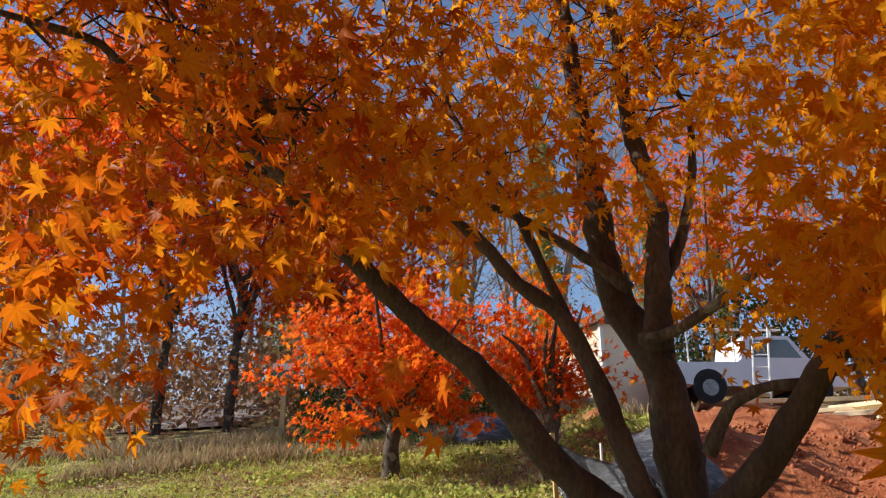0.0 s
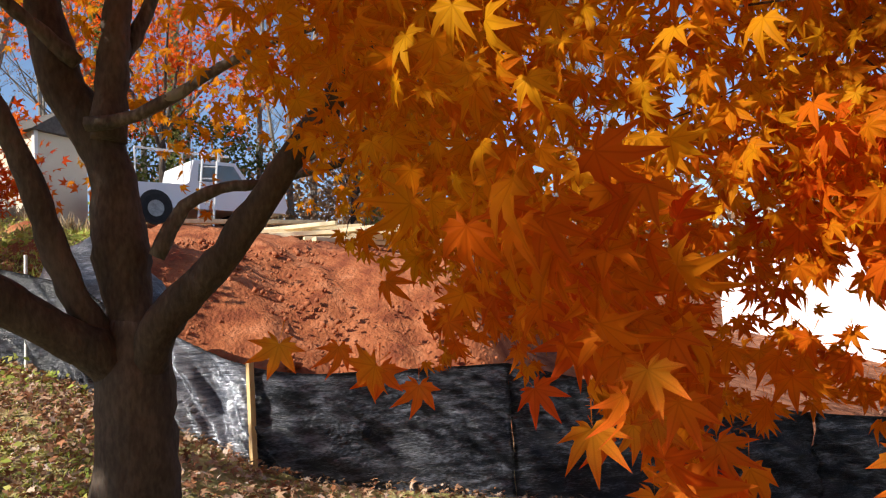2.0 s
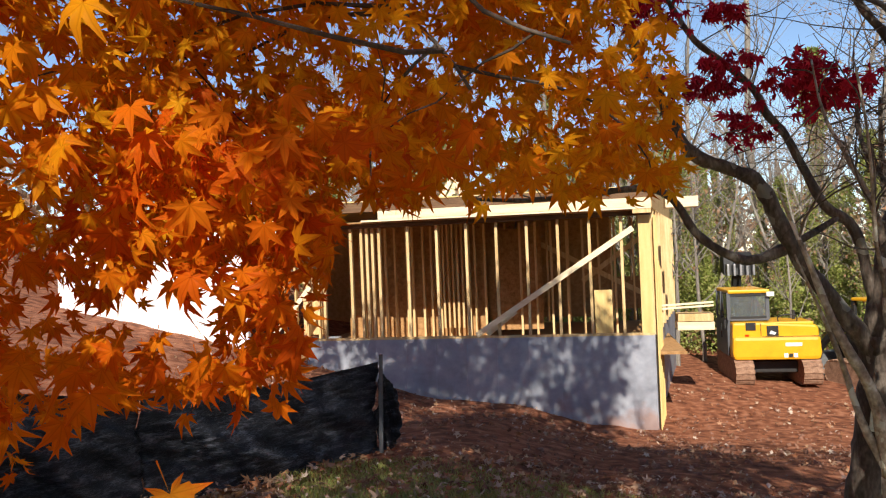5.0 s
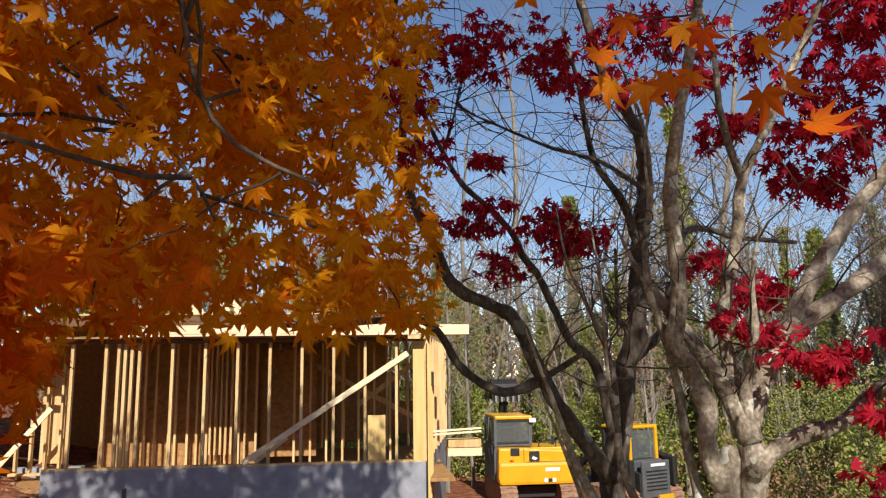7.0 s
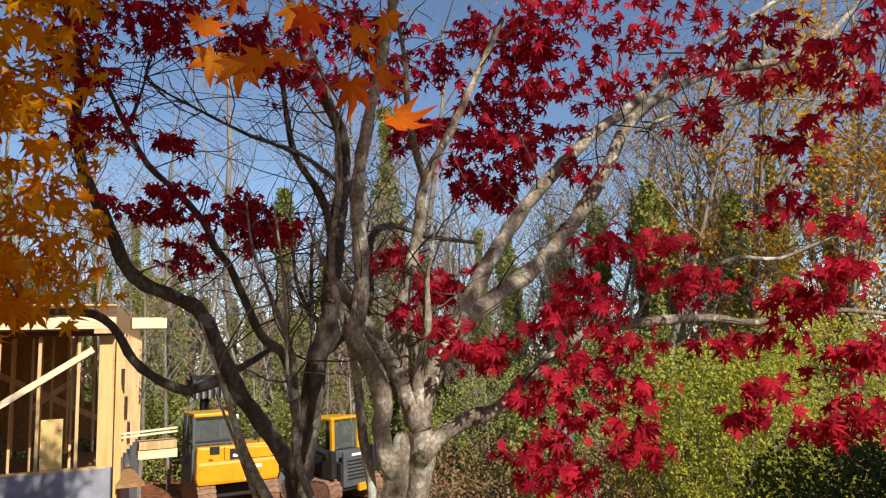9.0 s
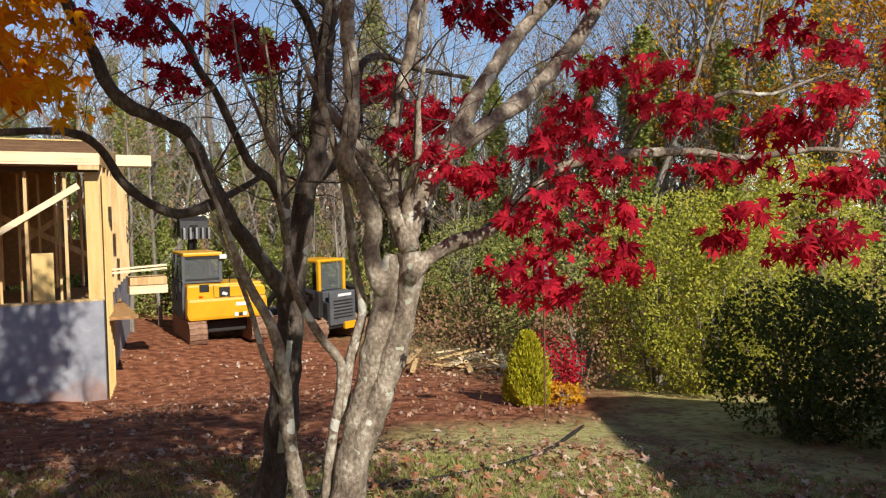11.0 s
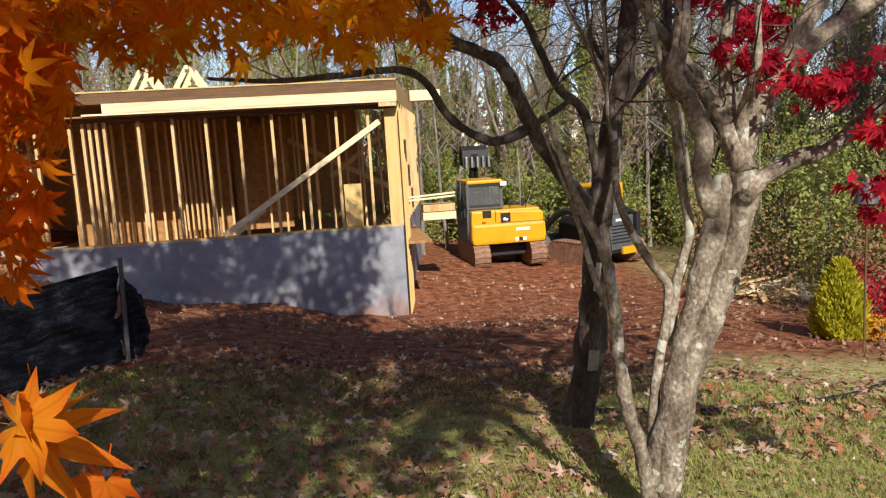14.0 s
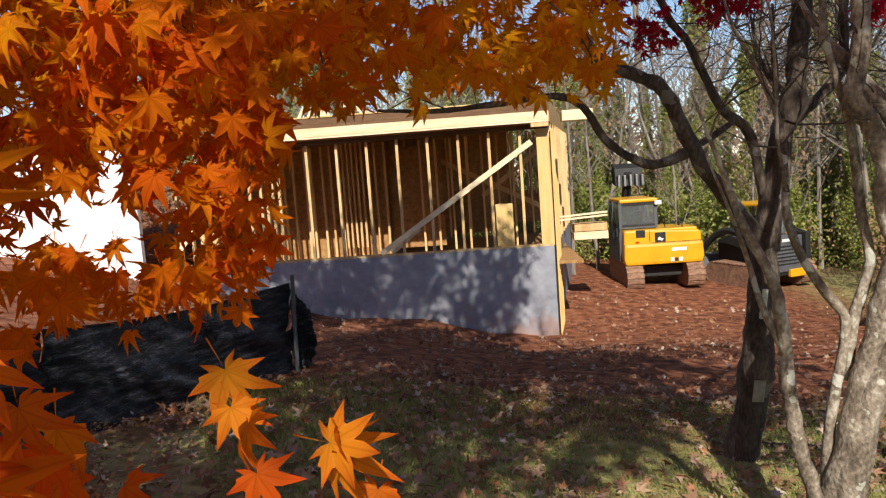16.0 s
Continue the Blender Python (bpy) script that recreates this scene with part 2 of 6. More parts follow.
M_EVERG = leaf_mat("golden_cypress_leaf", [(0.44, 0.42, 0.03), (0.60, 0.54, 0.04), (0.24, 0.29, 0.03)], 0.3, edge=(0.7, 0.6, 0.06))
M_FALLEN = leaf_mat("fallen_leaf", [(0.16, 0.09, 0.055), (0.36, 0.23, 0.14), (0.42, 0.17, 0.08), (0.50, 0.37, 0.25), (0.22, 0.08, 0.05), (0.66, 0.56, 0.46), (0.44, 0.27, 0.15)], 0.15, rough=0.8, edge=(0.3, 0.15, 0.08))
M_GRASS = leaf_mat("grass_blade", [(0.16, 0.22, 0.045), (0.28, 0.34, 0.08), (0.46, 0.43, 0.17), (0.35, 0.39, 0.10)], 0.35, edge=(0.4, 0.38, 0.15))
# Lush slope lawn; its colours are also lightened to stand for sun.
M_SLOPE_LIT = leaf_mat("lush_sunlit_blade", [(0.24, 0.34, 0.05), (0.42, 0.50, 0.09), (0.60, 0.56, 0.17), (0.52, 0.52, 0.12)], 0.35, edge=(0.4, 0.4, 0.14))
M_STRAW = leaf_mat("dry_straw", [(0.36, 0.26, 0.14), (0.50, 0.38, 0.22), (0.28, 0.20, 0.11)], 0.25, edge=(0.5, 0.4, 0.25))


def glass_mat():
    m = bpy.data.materials.new("tinted_glass")
    m.use_nodes = True
    p = m.node_tree.nodes["Principled BSDF"]
    p.inputs["Base Color"].default_value = (0.5, 0.55, 0.55, 1)
    p.inputs["Roughness"].default_value = 0.04
    p.inputs["Transmission Weight"].default_value = 0.85
    return m


M_GLASS = glass_mat()


# ---- mesh helpers ----
def part(name, bm, material, parent=None, label="", smooth=False):
    me = bpy.data.meshes.new(name)
    bm.normal_update()
    bm.to_mesh(me)
    bm.free()
    me.materials.append(material)
    if smooth:
        me.polygons.foreach_set("use_smooth", [True] * len(me.polygons))
    ob = new(name, me)
    ob.parent = parent
    if label:
        ob["label"] = label
    return ob


def thing(name, label, category, at=(0, 0, 0), rz=0.0, group="", kind=""):
    ob = new(name)
    ob.empty_display_size = 0.1
    ob.matrix_world = pose(*at, 0, 0, rz)
    return tagged(ob, label, category, group, kind)


def add_box(bm, c, s, rot=None, bevel=0.0):
    """A box of size s centred at c."""
    m = Matrix.Translation(c) @ (rot if rot else Matrix.Identity(4)) @ Matrix.Diagonal((*s, 1))
    r = bmesh.ops.create_cube(bm, size=1.0, matrix=m)
    if bevel:
        es = list({e for v in r["verts"] for e in v.link_edges})
        bmesh.ops.bevel(bm, geom=es, offset=bevel, segments=2, affect="EDGES", profile=0.6)
    return bm


def box(c, s, rot=None, bevel=0.0):
    return add_box(bmesh.new(), c, s, rot, bevel)


def add_cyl(bm, a, b, r0, r1=None, n=16, caps=True):
    a, b = Vector(a), Vector(b)
    d = b - a
    m = Matrix.Translation((a + b) / 2) @ d.to_track_quat("Z", "Y").to_matrix().to_4x4()
    bmesh.ops.create_cone(bm, cap_ends=caps, segments=n, radius1=r0, radius2=r0 if r1 is None else r1, depth=d.length, matrix=m)
    return bm


def prism(pts, axis, a, b, bevel=0.0):
    """A closed outline pts (two coordinates) pulled along an axis from a to b."""
    bm = bmesh.new()

    def p3(u, v, w):
        return {"x": (w, u, v), "y": (u, w, v), "z": (u, v, w)}[axis]

    lo = [bm.verts.new(p3(u, v, a)) for u, v in pts]
    hi = [bm.verts.new(p3(u, v, b)) for u, v in pts]
    n = len(pts)
    bm.faces.new(lo[::-1])
    bm.faces.new(hi)
    for k in range(n):
        bm.faces.new((lo[k], lo[(k + 1) % n], hi[(k + 1) % n], hi[k]))
    bmesh.ops.recalc_face_normals(bm, faces=bm.faces)
    if bevel:
        bmesh.ops.bevel(bm, geom=list(bm.edges), offset=bevel, segments=2, affect="EDGES", profile=0.6)
    return bm


def smooth_line(pts, step):
    """Catmull-Rom through pts."""
    P = [Vector(p) for p in pts]
    P = [P[0] * 2 - P[1]] + P + [P[-1] * 2 - P[-2]]
    out = []
    for k in range(1, len(P) - 2):
        a, b, c, d = P[k - 1:k + 3]
        n = max(2, int((c - b).length / step))
        for j in range(n):
            t = j / n
            out.append(0.5 * ((2 * b) + (c - a) * t + (2 * a - 5 * b + 4 * c - d) * t * t + (3 * b - a - 3 * c + d) * t ** 3))
    out.append(P[-2])
    return out


def tube(bm, line, r0, r1, n=10, rough=0.0, seed=0):
    rings = []
    L = len(line)
    for k, p in enumerate(line):
        d = (line[min(k + 1, L - 1)] - line[max(k - 1, 0)]).normalized()
        u = d.orthogonal().normalized() if k == 0 else (rings_u - d * rings_u.dot(d)).normalized()
        rings_u = u
        v = d.cross(u)
        r = r0 + (r1 - r0) * k / (L - 1)
        ring = []
        for j in range(n):
            a = 2 * math.pi * j / n
            q = u * math.cos(a) + v * math.sin(a)
            w = 1.0
            if rough:
                w += rough * noise.noise((p + q * r) * (0.35 / r) + Vector((seed, 0, 0))) + 0.5 * rough * noise.noise((p + q * r) * (1.1 / r))
            ring.append(bm.verts.new(p + q * r * w))
        rings.append(ring)
    for a, b in zip(rings, rings[1:]):
        for j in range(n):
            bm.faces.new((a[j], a[(j + 1) % n], b[(j + 1) % n], b[j]))
    bm.faces.new(rings[0][::-1])
    bm.faces.new(rings[-1])
    return bm


def maple_leaf(simple=False, droop=0.0, fold=0.0, twist=0.0):
    """Vertices, faces and tip weights of a palmate leaf about 1 across, in the xy plane with its stalk at the origin."""
    lobes = [(-128, 0.42), (-82, 0.72), (-40, 0.95), (0, 1.05), (40, 0.95), (82, 0.72), (128, 0.42)]
    if simple:
        lobes = [(-110, 0.55), (-52, 0.9), (0, 1.05), (52, 0.9), (110, 0.55)]
    V, F, T, N = [(0, 0, 0)], [], [0.0], [1.0]

    def put(a, r, z, w, vein=0.0):
        V.append((r * math.sin(radians(a)), r * math.cos(radians(a)), z))
        T.append(w)
        N.append(vein)
        return len(V) - 1

    a0, b0 = put(178.5, 0.62, 0.10, 0.8), put(181.5, 0.62, 0.10, 0.8)
    F.append((0, a0, b0))
    half = 20 if not simple else 27
    prev = put(lobes[0][0] - half, 0.16, 0.0, 0.2)
    for k, (a, L) in enumerate(lobes):
        nxt = put(a + half if k == len(lobes) - 1 else (a + lobes[k + 1][0]) / 2, 0.40 if k < len(lobes) - 1 else 0.18, 0.03, 0.25)
        b1 = put(a - 13.5, L * 0.56, 0.015, 0.55)
        b2 = put(a + 13.5, L * 0.56, 0.015, 0.55)
        tip = put(a, L, -0.16 * L, 1.0, 1.0)
        mid = put(a, L * 0.55, -0.045, 0.4, 1.0)
        F += [(0, prev, b1, mid), (mid, b1, tip), (mid, tip, b2), (0, mid, b2, nxt)]
        prev = nxt
    V = np.array(V, float)
    q = (V[:, :2] ** 2).sum(1)
    V[:, 2] += fold * np.abs(V[:, 0]) - droop * q + twist * V[:, 0] * V[:, 1]
    V[:, 1] *= 1 - 0.25 * droop * q
    return V, F, np.array(T, float), np.array(N, float)


def diamond():
    V = np.array([(0, 0, 0), (0.32, 0.5, 0.06), (0, 1, -0.05), (-0.32, 0.5, 0.06)], float)
    return V, [(0, 1, 2, 3)], np.array([0, 0.4, 1, 0.4])


def blade():
    V = np.array([(-0.05, 0, 0), (0.05, 0, 0), (0.03, 0.1, 0.55), (0, 0.3, 1.0)], float)
    return V, [(0, 1, 2), (0, 2, 3)], np.array([0, 0, 0.4, 1])


def scatter(name, template, mats, material, parent=None, label=""):
    """One mesh of many small leaves: mats is N x 3 x 4."""
    V, F, T, *veins = template
    N = len(mats)
    nv = len(V)
    W = np.einsum("nij,vj->nvi", mats[:, :, :3], V) + mats[:, None, :, 3]
    me = bpy.data.meshes.new(name)
    sizes = np.array([len(f) for f in F])
    flat = np.array([i for f in F for i in f])
    idx = (flat[None, :] + (np.arange(N) * nv)[:, None]).ravel()
    tot = np.tile(sizes, N)
    me.vertices.add(N * nv)
    me.vertices.foreach_set("co", W.reshape(-1).astype(np.float32))
    me.loops.add(len(idx))
    me.loops.foreach_set("vertex_index", idx.astype(np.int32))
    me.polygons.add(len(tot))
    me.polygons.foreach_set("loop_start", np.concatenate([[0], np.cumsum(tot)[:-1]]).astype(np.int32))
    me.attributes.new("tip", "FLOAT", "POINT").data.foreach_set("value", np.tile(T, N).astype(np.float32))
    if veins:
        me.polygons.foreach_set("use_smooth", [True] * len(me.polygons))
        me.attributes.new("vein", "FLOAT", "POINT").data.foreach_set("value", np.tile(veins[0], N).astype(np.float32))
    me.update(calc_edges=True)
    me.materials.append(material)
    ob = new(name, me)
    ob.parent = parent
    if label:
        ob["label"] = label
    ob["kind"] = "stuff"
    return ob


def placed(P, size, up=None, spread=1.0, rng=np.random):
    """N x 3 x 4 placements at points P: leaf normals about `up`, strewn by spread; size is an array."""
    N = len(P)
    nrm = rng.normal(size=(N, 3)) * spread + (np.array(up) if up is not None else 0)
    nrm /= np.linalg.norm(nrm, axis=1, keepdims=True) + 1e-9
    t = rng.normal(size=(N, 3))
    t -= nrm * (t * nrm).sum(1, keepdims=True)
    t /= np.linalg.norm(t, axis=1, keepdims=True) + 1e-9
    b = np.cross(nrm, t)
    R = np.stack([b, t, nrm], 2) * np.asarray(size)[:, None, None]
    return np.concatenate([R, np.asarray(P)[:, :, None]], 2)


def hanging(P, size, rng, face=(0, -0.5, 0.35), loose=0.55):
    """Placements of leaves that hang from their stalks, tips down."""
    N = len(P)
    t = rng.normal(size=(N, 3)) * loose + np.array([0, 0, -1.0])
    t /= np.linalg.norm(t, axis=1, keepdims=True)
    nrm = rng.normal(size=(N, 3)) * 0.7 + np.array(face)
    nrm -= t * (nrm * t).sum(1, keepdims=True)
    nrm /= np.linalg.norm(nrm, axis=1, keepdims=True) + 1e-9
    R = np.stack([np.cross(t, nrm), t, nrm], 2) * np.asarray(size)[:, None, None]
    return np.concatenate([R, np.asarray(P)[:, :, None]], 2)


LEAF_FORMS = ((0.05, 0.05, 0.1), (0.35, -0.1, 0.0), (0.2, 0.35, -0.2), (0.5, 0.12, 0.3))


def crown(tree, places, material, label="", simple=False):
    """Leaves of four forms, flat, drooping, folded and curled, shared out over the places."""
    for k, form in enumerate(LEAF_FORMS):
        scatter("crown", maple_leaf(simple, *form), places[k::4], material, tree, label)


# ---- ground ----
def sstep(a, b, x):
    t = np.clip((x - a) / (b - a), 0, 1)
    return t * t * (3 - 2 * t)


def ground_z(x, y):
    x, y = np.asarray(x, float), np.asarray(y, float)
    r = np.hypot(x, y)
    az = np.degrees(np.arctan2(-x, y))
    xl = np.clip(-x, 0, 26)
    z = 0.22 * xl + 0.06 * np.clip(-x - 26, 0, 40) - 0.075 * np.clip(x, 0, 9)
    z = z - 0.088 * np.clip(y, 0, 16) - 0.42 * sstep(0.0, 1.8, y) * sstep(1.2, 3.6, -x)
    z = z - 0.5 * np.exp(-((x - 0.5) / 4.5) ** 2 - ((y - 13.5) / 3.2) ** 2)
    bank = (1.2 - 0.55 * sstep(78, 88, az)) * sstep(6.4, 9.3, r) * sstep(53, 57.5, az) * sstep(97, 88, az) * (1 - (0.5 + 0.5 * sstep(80, 87, az)) * sstep(11, 20, r))
    return z + bank


def ground_mesh():
    nr, na = 230, 420
    rr = 0.25 * (600 / 0.25) ** (np.linspace(0, 1, nr))
    aa = np.linspace(0, 2 * math.pi, na, endpoint=False)
    R, A = np.meshgrid(rr, aa, indexing="ij")
    X, Y = R * np.sin(A), R * np.cos(A)
    Z = ground_z(X, Y)
    az = np.degrees(np.arctan2(-X, Y))
    dirt = sstep(4.9, 6.3, Y - 0.32 * np.clip(X, 0, 6) + 0.5 * np.sin(X * 1.3)) * sstep(-9.5, -6.5, -X) * sstep(60, 54, az) * sstep(40, 30, R)
    bankd = sstep(6.0, 6.8, R) * sstep(45, 49, az) * sstep(92, 89.5, az) * sstep(26, 20, R)
    dirt = np.maximum(dirt, bankd)
    lump = np.array([noise.fractal((x * 1.7, y * 1.7, 0), 1.0, 2.0, 5) for x, y in zip(X.ravel(), Y.ravel())]).reshape(X.shape)
    lump2 = np.array([noise.noise((x * 0.5, y * 0.5, 5)) for x, y in zip(X.ravel(), Y.ravel())]).reshape(X.shape)
    Z = Z + lump * (0.018 + 0.13 * bankd + 0.025 * dirt) * sstep(0.5, 2, R) + lump2 * (0.03 + 0.16 * bankd)
    wood = np.maximum(sstep(9, 11, X) * sstep(-4, 0, Y), sstep(22, 26, R))
    verts = np.stack([X, Y, Z], 2).reshape(-1, 3)
    faces = []
    for i in range(nr - 1):
        for j in range(na):
            k = (j + 1) % na
            faces.append((i * na + j, (i + 1) * na + j, (i + 1) * na + k, i * na + k))
    faces.append(tuple(range(na - 1, -1, -1))[::-1])
    me = bpy.data.meshes.new("ground")
    me.from_pydata(verts.tolist(), [], faces)
    for nm, arr in (("dirt", dirt), ("wood", wood), ("bank", bankd)):
        me.attributes.new(nm, "FLOAT", "POINT").data.foreach_set("value", arr.ravel().astype(np.float32))
    me.polygons.foreach_set("use_smooth", [True] * len(me.polygons))
    me.update()
    return me


def ground_material():
    m = bpy.data.materials.new("lawn_and_red_clay")
    m.use_nodes = True
    t = m.node_tree
    p = t.nodes["Principled BSDF"]
    p.inputs["Roughness"].default_value = 0.95
    p.inputs["Specular IOR Level"].default_value = 0.15
    co = t.nodes.new("ShaderNodeTexCoord")

    def noise_n(scale, detail=6):
        n = t.nodes.new("ShaderNodeTexNoise")
        n.inputs["Scale"].default_value, n.inputs["Detail"].default_value = scale, detail
        t.links.new(co.outputs["Object"], n.inputs["Vector"])
        return n

    def ramp(src, cols, lo=0.35, hi=0.68):
        r = t.nodes.new("ShaderNodeValToRGB")
        while len(r.color_ramp.elements) < len(cols):
            r.color_ramp.elements.new(0.5)
        for k, c in enumerate(cols):
            r.color_ramp.elements[k].position = lo + (hi - lo) * k / (len(cols) - 1)
            r.color_ramp.elements[k].color = (*c, 1)
        t.links.new(src.outputs[0], r.inputs[0])
        return r

    def mixc(fac, a, b):
        x = t.nodes.new("ShaderNodeMixRGB")
        t.links.new(fac, x.inputs[0])
        t.links.new(a, x.inputs[1])
        t.links.new(b, x.inputs[2])
        return x.outputs[0]

    grass = ramp(noise_n(9, 8), [(0.20, 0.18, 0.06), (0.36, 0.33, 0.12), (0.44, 0.37, 0.18), (0.36, 0.37, 0.11)])
    clay = ramp(noise_n(3.5, 10), [(0.20, 0.055, 0.025), (0.34, 0.11, 0.045), (0.45, 0.17, 0.08)])
    litter = ramp(noise_n(30, 5), [(0.10, 0.06, 0.035), (0.24, 0.15, 0.08), (0.36, 0.22, 0.12)])
    patch = t.nodes.new("ShaderNodeMapRange")
    patch.inputs[1].default_value, patch.inputs[2].default_value = 0.49, 0.66
    t.links.new(noise_n(1.6, 7).outputs[0], patch.inputs[0])
    base = mixc(patch.outputs[0], grass.outputs[0], litter.outputs[0])
    aw = t.nodes.new("ShaderNodeAttribute")
    aw.attribute_name = "wood"
    base = mixc(aw.outputs["Fac"], base, litter.outputs[0])
    ad = t.nodes.new("ShaderNodeAttribute")
    ad.attribute_name = "dirt"
    yard = ramp(noise_n(5, 10), [(0.12, 0.042, 0.022), (0.25, 0.092, 0.046), (0.38, 0.165, 0.09)])
    ab = t.nodes.new("ShaderNodeAttribute")
    ab.attribute_name = "bank"
    earth = mixc(ab.outputs["Fac"], yard.outputs[0], clay.outputs[0])
    base = mixc(ad.outputs["Fac"], base, earth)
    t.links.new(base, p.inputs["Base Color"])
    b = t.nodes.new("ShaderNodeBump")
    b.inputs["Strength"].default_value, b.inputs["Distance"].default_value = 0.8, 0.04
    t.links.new(noise_n(22, 8).outputs[0], b.inputs["Height"])
    t.links.new(b.outputs[0], p.inputs["Normal"])
    return m


gme = ground_mesh()
gme.materials.append(ground_material())
tagged(new("ground", gme), "sloping lawn with leaf litter giving way to red clay", "ground", kind="structure")


def gz(x, y):
    return float(ground_z(x, y))


# ---- house under construction ----
WY = 14.5
bm = prism([(-5.85, WY), (1.15, WY), (2.30, 21.5), (1.95, 21.5), (0.92, WY + 0.25), (-5.85, WY + 0.25)], "z", -2.6, 0.0)
tagged(part("wall_foundation", bm, M_CONC), "grey concrete foundation wall stained with red clay", "wall", kind="structure")
for k in range(11):
    x = -5.6 + 0.62 * k
    tagged(part("trim_seam", box((x, WY - 0.001, -1.25), (0.016, 0.012, 2.46), None, 0.002), M_CONC), "faint cast ridge in the concrete wall", "wall seam", kind="structure")
house = thing("house_frame", "unfinished timber house frame of bare pine studs on concrete", "house", (0, WY, 0))


def member(name, a, b, w, d, material, label="", parent=house):
    """A board from a to b (house coordinates), w wide along x (or up), d deep along y."""
    a, b = Vector(a), Vector(b)
    v = b - a
    z = v.normalized()
    y = Vector((0, 1, 0)) if abs(z.y) < 0.9 else Vector((1, 0, 0))
    x = y.cross(z).normalized()
    y = z.cross(x)
    rot = Matrix((x, y, z)).transposed().to_4x4()
    return part(name, box((a + b) / 2, (w, d, v.length), rot, 0.004), material, parent, label)


member("sill_plate", (-5.85, 0.09, 0.02), (1.15, 0.09, 0.02), 0.04, 0.16, M_LUMBER)
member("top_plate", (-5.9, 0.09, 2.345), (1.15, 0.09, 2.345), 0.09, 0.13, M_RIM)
for k in range(11):
    x = 0.6 - 0.605 * k
    member("stud", (x, 0.09, 0.04), (x, 0.09, 2.30), 0.055, 0.09, M_LUMBER)
for x in (-4.62, -4.50, -4.38):
    member("stud", (x, 0.10, 0.04), (x, 0.10, 2.30), 0.055, 0.09, M_LUMBER)
member("corner_post", (1.03, 0.06, 0.04), (1.03, 0.06, 2.30), 0.22, 0.10, M_PLY)
member("brace", (-2.28, 0.02, 0.06), (0.82, 0.02, 2.06), 0.11, 0.03, M_BOARD, "pale diagonal pine brace")
member("brace", (-2.10, 0.30, 0.04), (-1.50, 0.30, 0.50), 0.10, 0.03, M_BOARD)
part("plywood_offcut", box((0.22, 0.2, 0.46), (0.34, 0.02, 0.84), None, 0.003), M_PLY, house)
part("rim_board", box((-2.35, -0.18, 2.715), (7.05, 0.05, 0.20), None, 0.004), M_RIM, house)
part("header_board", box((-1.50, -0.24, 2.53), (5.30, 0.045, 0.17), None, 0.004), M_BOARD, house)
part("header_board", box((-1.68, -0.24, 2.425), (5.66, 0.04, 0.035), None, 0.003), M_BOARD, house)
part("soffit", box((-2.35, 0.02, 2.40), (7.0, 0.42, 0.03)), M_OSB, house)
part("block", box((0.98, -0.2, 2.37), (0.34, 0.1, 0.09), None, 0.004), M_LUMBER, house)
bm = prism([(-10.5, -0.22), (1.16, -0.22), (2.25, 7.0), (-10.5, 7.0)], "z", 2.815, 2.84)
part("roof_deck", bm, M_PLY, house)
bm = prism([(1.12, -0.2), (1.17, -0.2), (2.26, 7.0), (2.21, 7.0)], "z", 2.42, 2.81)
part("rim_board", bm, M_LUMBER, house)
# right-hand side: vertical boards and studs
for k in range(9):
    y = 0.22 + 0.78 * k
    x = 1.15 + 0.164 * y
    member("side_stud", (x, y, -0.02), (x, y, 2.42), 0.09, 0.045, M_LUMBER)
for k in range(6):
    y = 0.12 + 0.22 * k
    x = 1.19 + 0.164 * y
    top = (2.25, 2.30, 2.2, 2.05, 1.4, 1.3)[k]
    part("sheathing_board", box((x, y, (top - 1.9) / 2), (0.025, 0.19, top + 1.9), None, 0.003), M_PLY, house)
part("lumber", box((2.15, 2.1, -0.03), (0.75, 0.5, 0.17), None, 0.006), M_BOARD, house)
part("lumber", box((2.15, 2.1, 0.15), (0.72, 0.5, 0.16), None, 0.006), M_LUMBER, house)
for z in (0.36, 0.43):
    member("ledger", (1.4, 1.7, z), (2.5, 1.75, z + 0.05), 0.04, 0.06, M_BOARD)
part("ledger_end", box((1.75, 0.3, 2.52), (0.6, 0.4, 0.2), None, 0.004), M_BOARD, house)
# inside: partitions, back wall, floor
for k in range(14):
    x = 1.0 - 0.5 * k
    member("partition_stud", (x, 3.3, 0.0), (x, 3.3, 2.4), 0.045, 0.09, M_LUMBER)
for k in range(5):
    x = -2.9 - 0.11 * k
    member("partition_stud", (x, 2.3, 0.0), (x, 2.3, 2.4), 0.045, 0.09, M_LUMBER)
rs = random.Random(8)
for k in range(16):
    x = -5.6 + 0.215 * k + rs.uniform(-0.05, 0.05)
    member("partition_stud", (x, 2.5, -0.3), (x, 2.5, 2.38), 0.05, 0.09, M_LUMBER)
for k in range(7):
    x = -1.6 + 0.36 * k
    member("partition_stud", (x, 2.8, -0.3), (x, 2.8, 2.38), 0.05, 0.09, M_LUMBER)
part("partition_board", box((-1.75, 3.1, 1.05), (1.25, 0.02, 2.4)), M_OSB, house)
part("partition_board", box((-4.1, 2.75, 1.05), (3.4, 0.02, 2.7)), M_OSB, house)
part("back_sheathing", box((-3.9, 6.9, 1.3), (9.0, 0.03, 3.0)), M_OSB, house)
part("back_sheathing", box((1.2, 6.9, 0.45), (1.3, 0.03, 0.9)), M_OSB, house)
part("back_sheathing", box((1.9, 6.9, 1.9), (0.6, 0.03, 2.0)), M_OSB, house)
for k in range(5):
    member("back_stud", (0.7 + 0.22 * k, 6.8, 0.8), (0.7 + 0.22 * k, 6.8, 2.6), 0.045, 0.09, M_LUMBER)
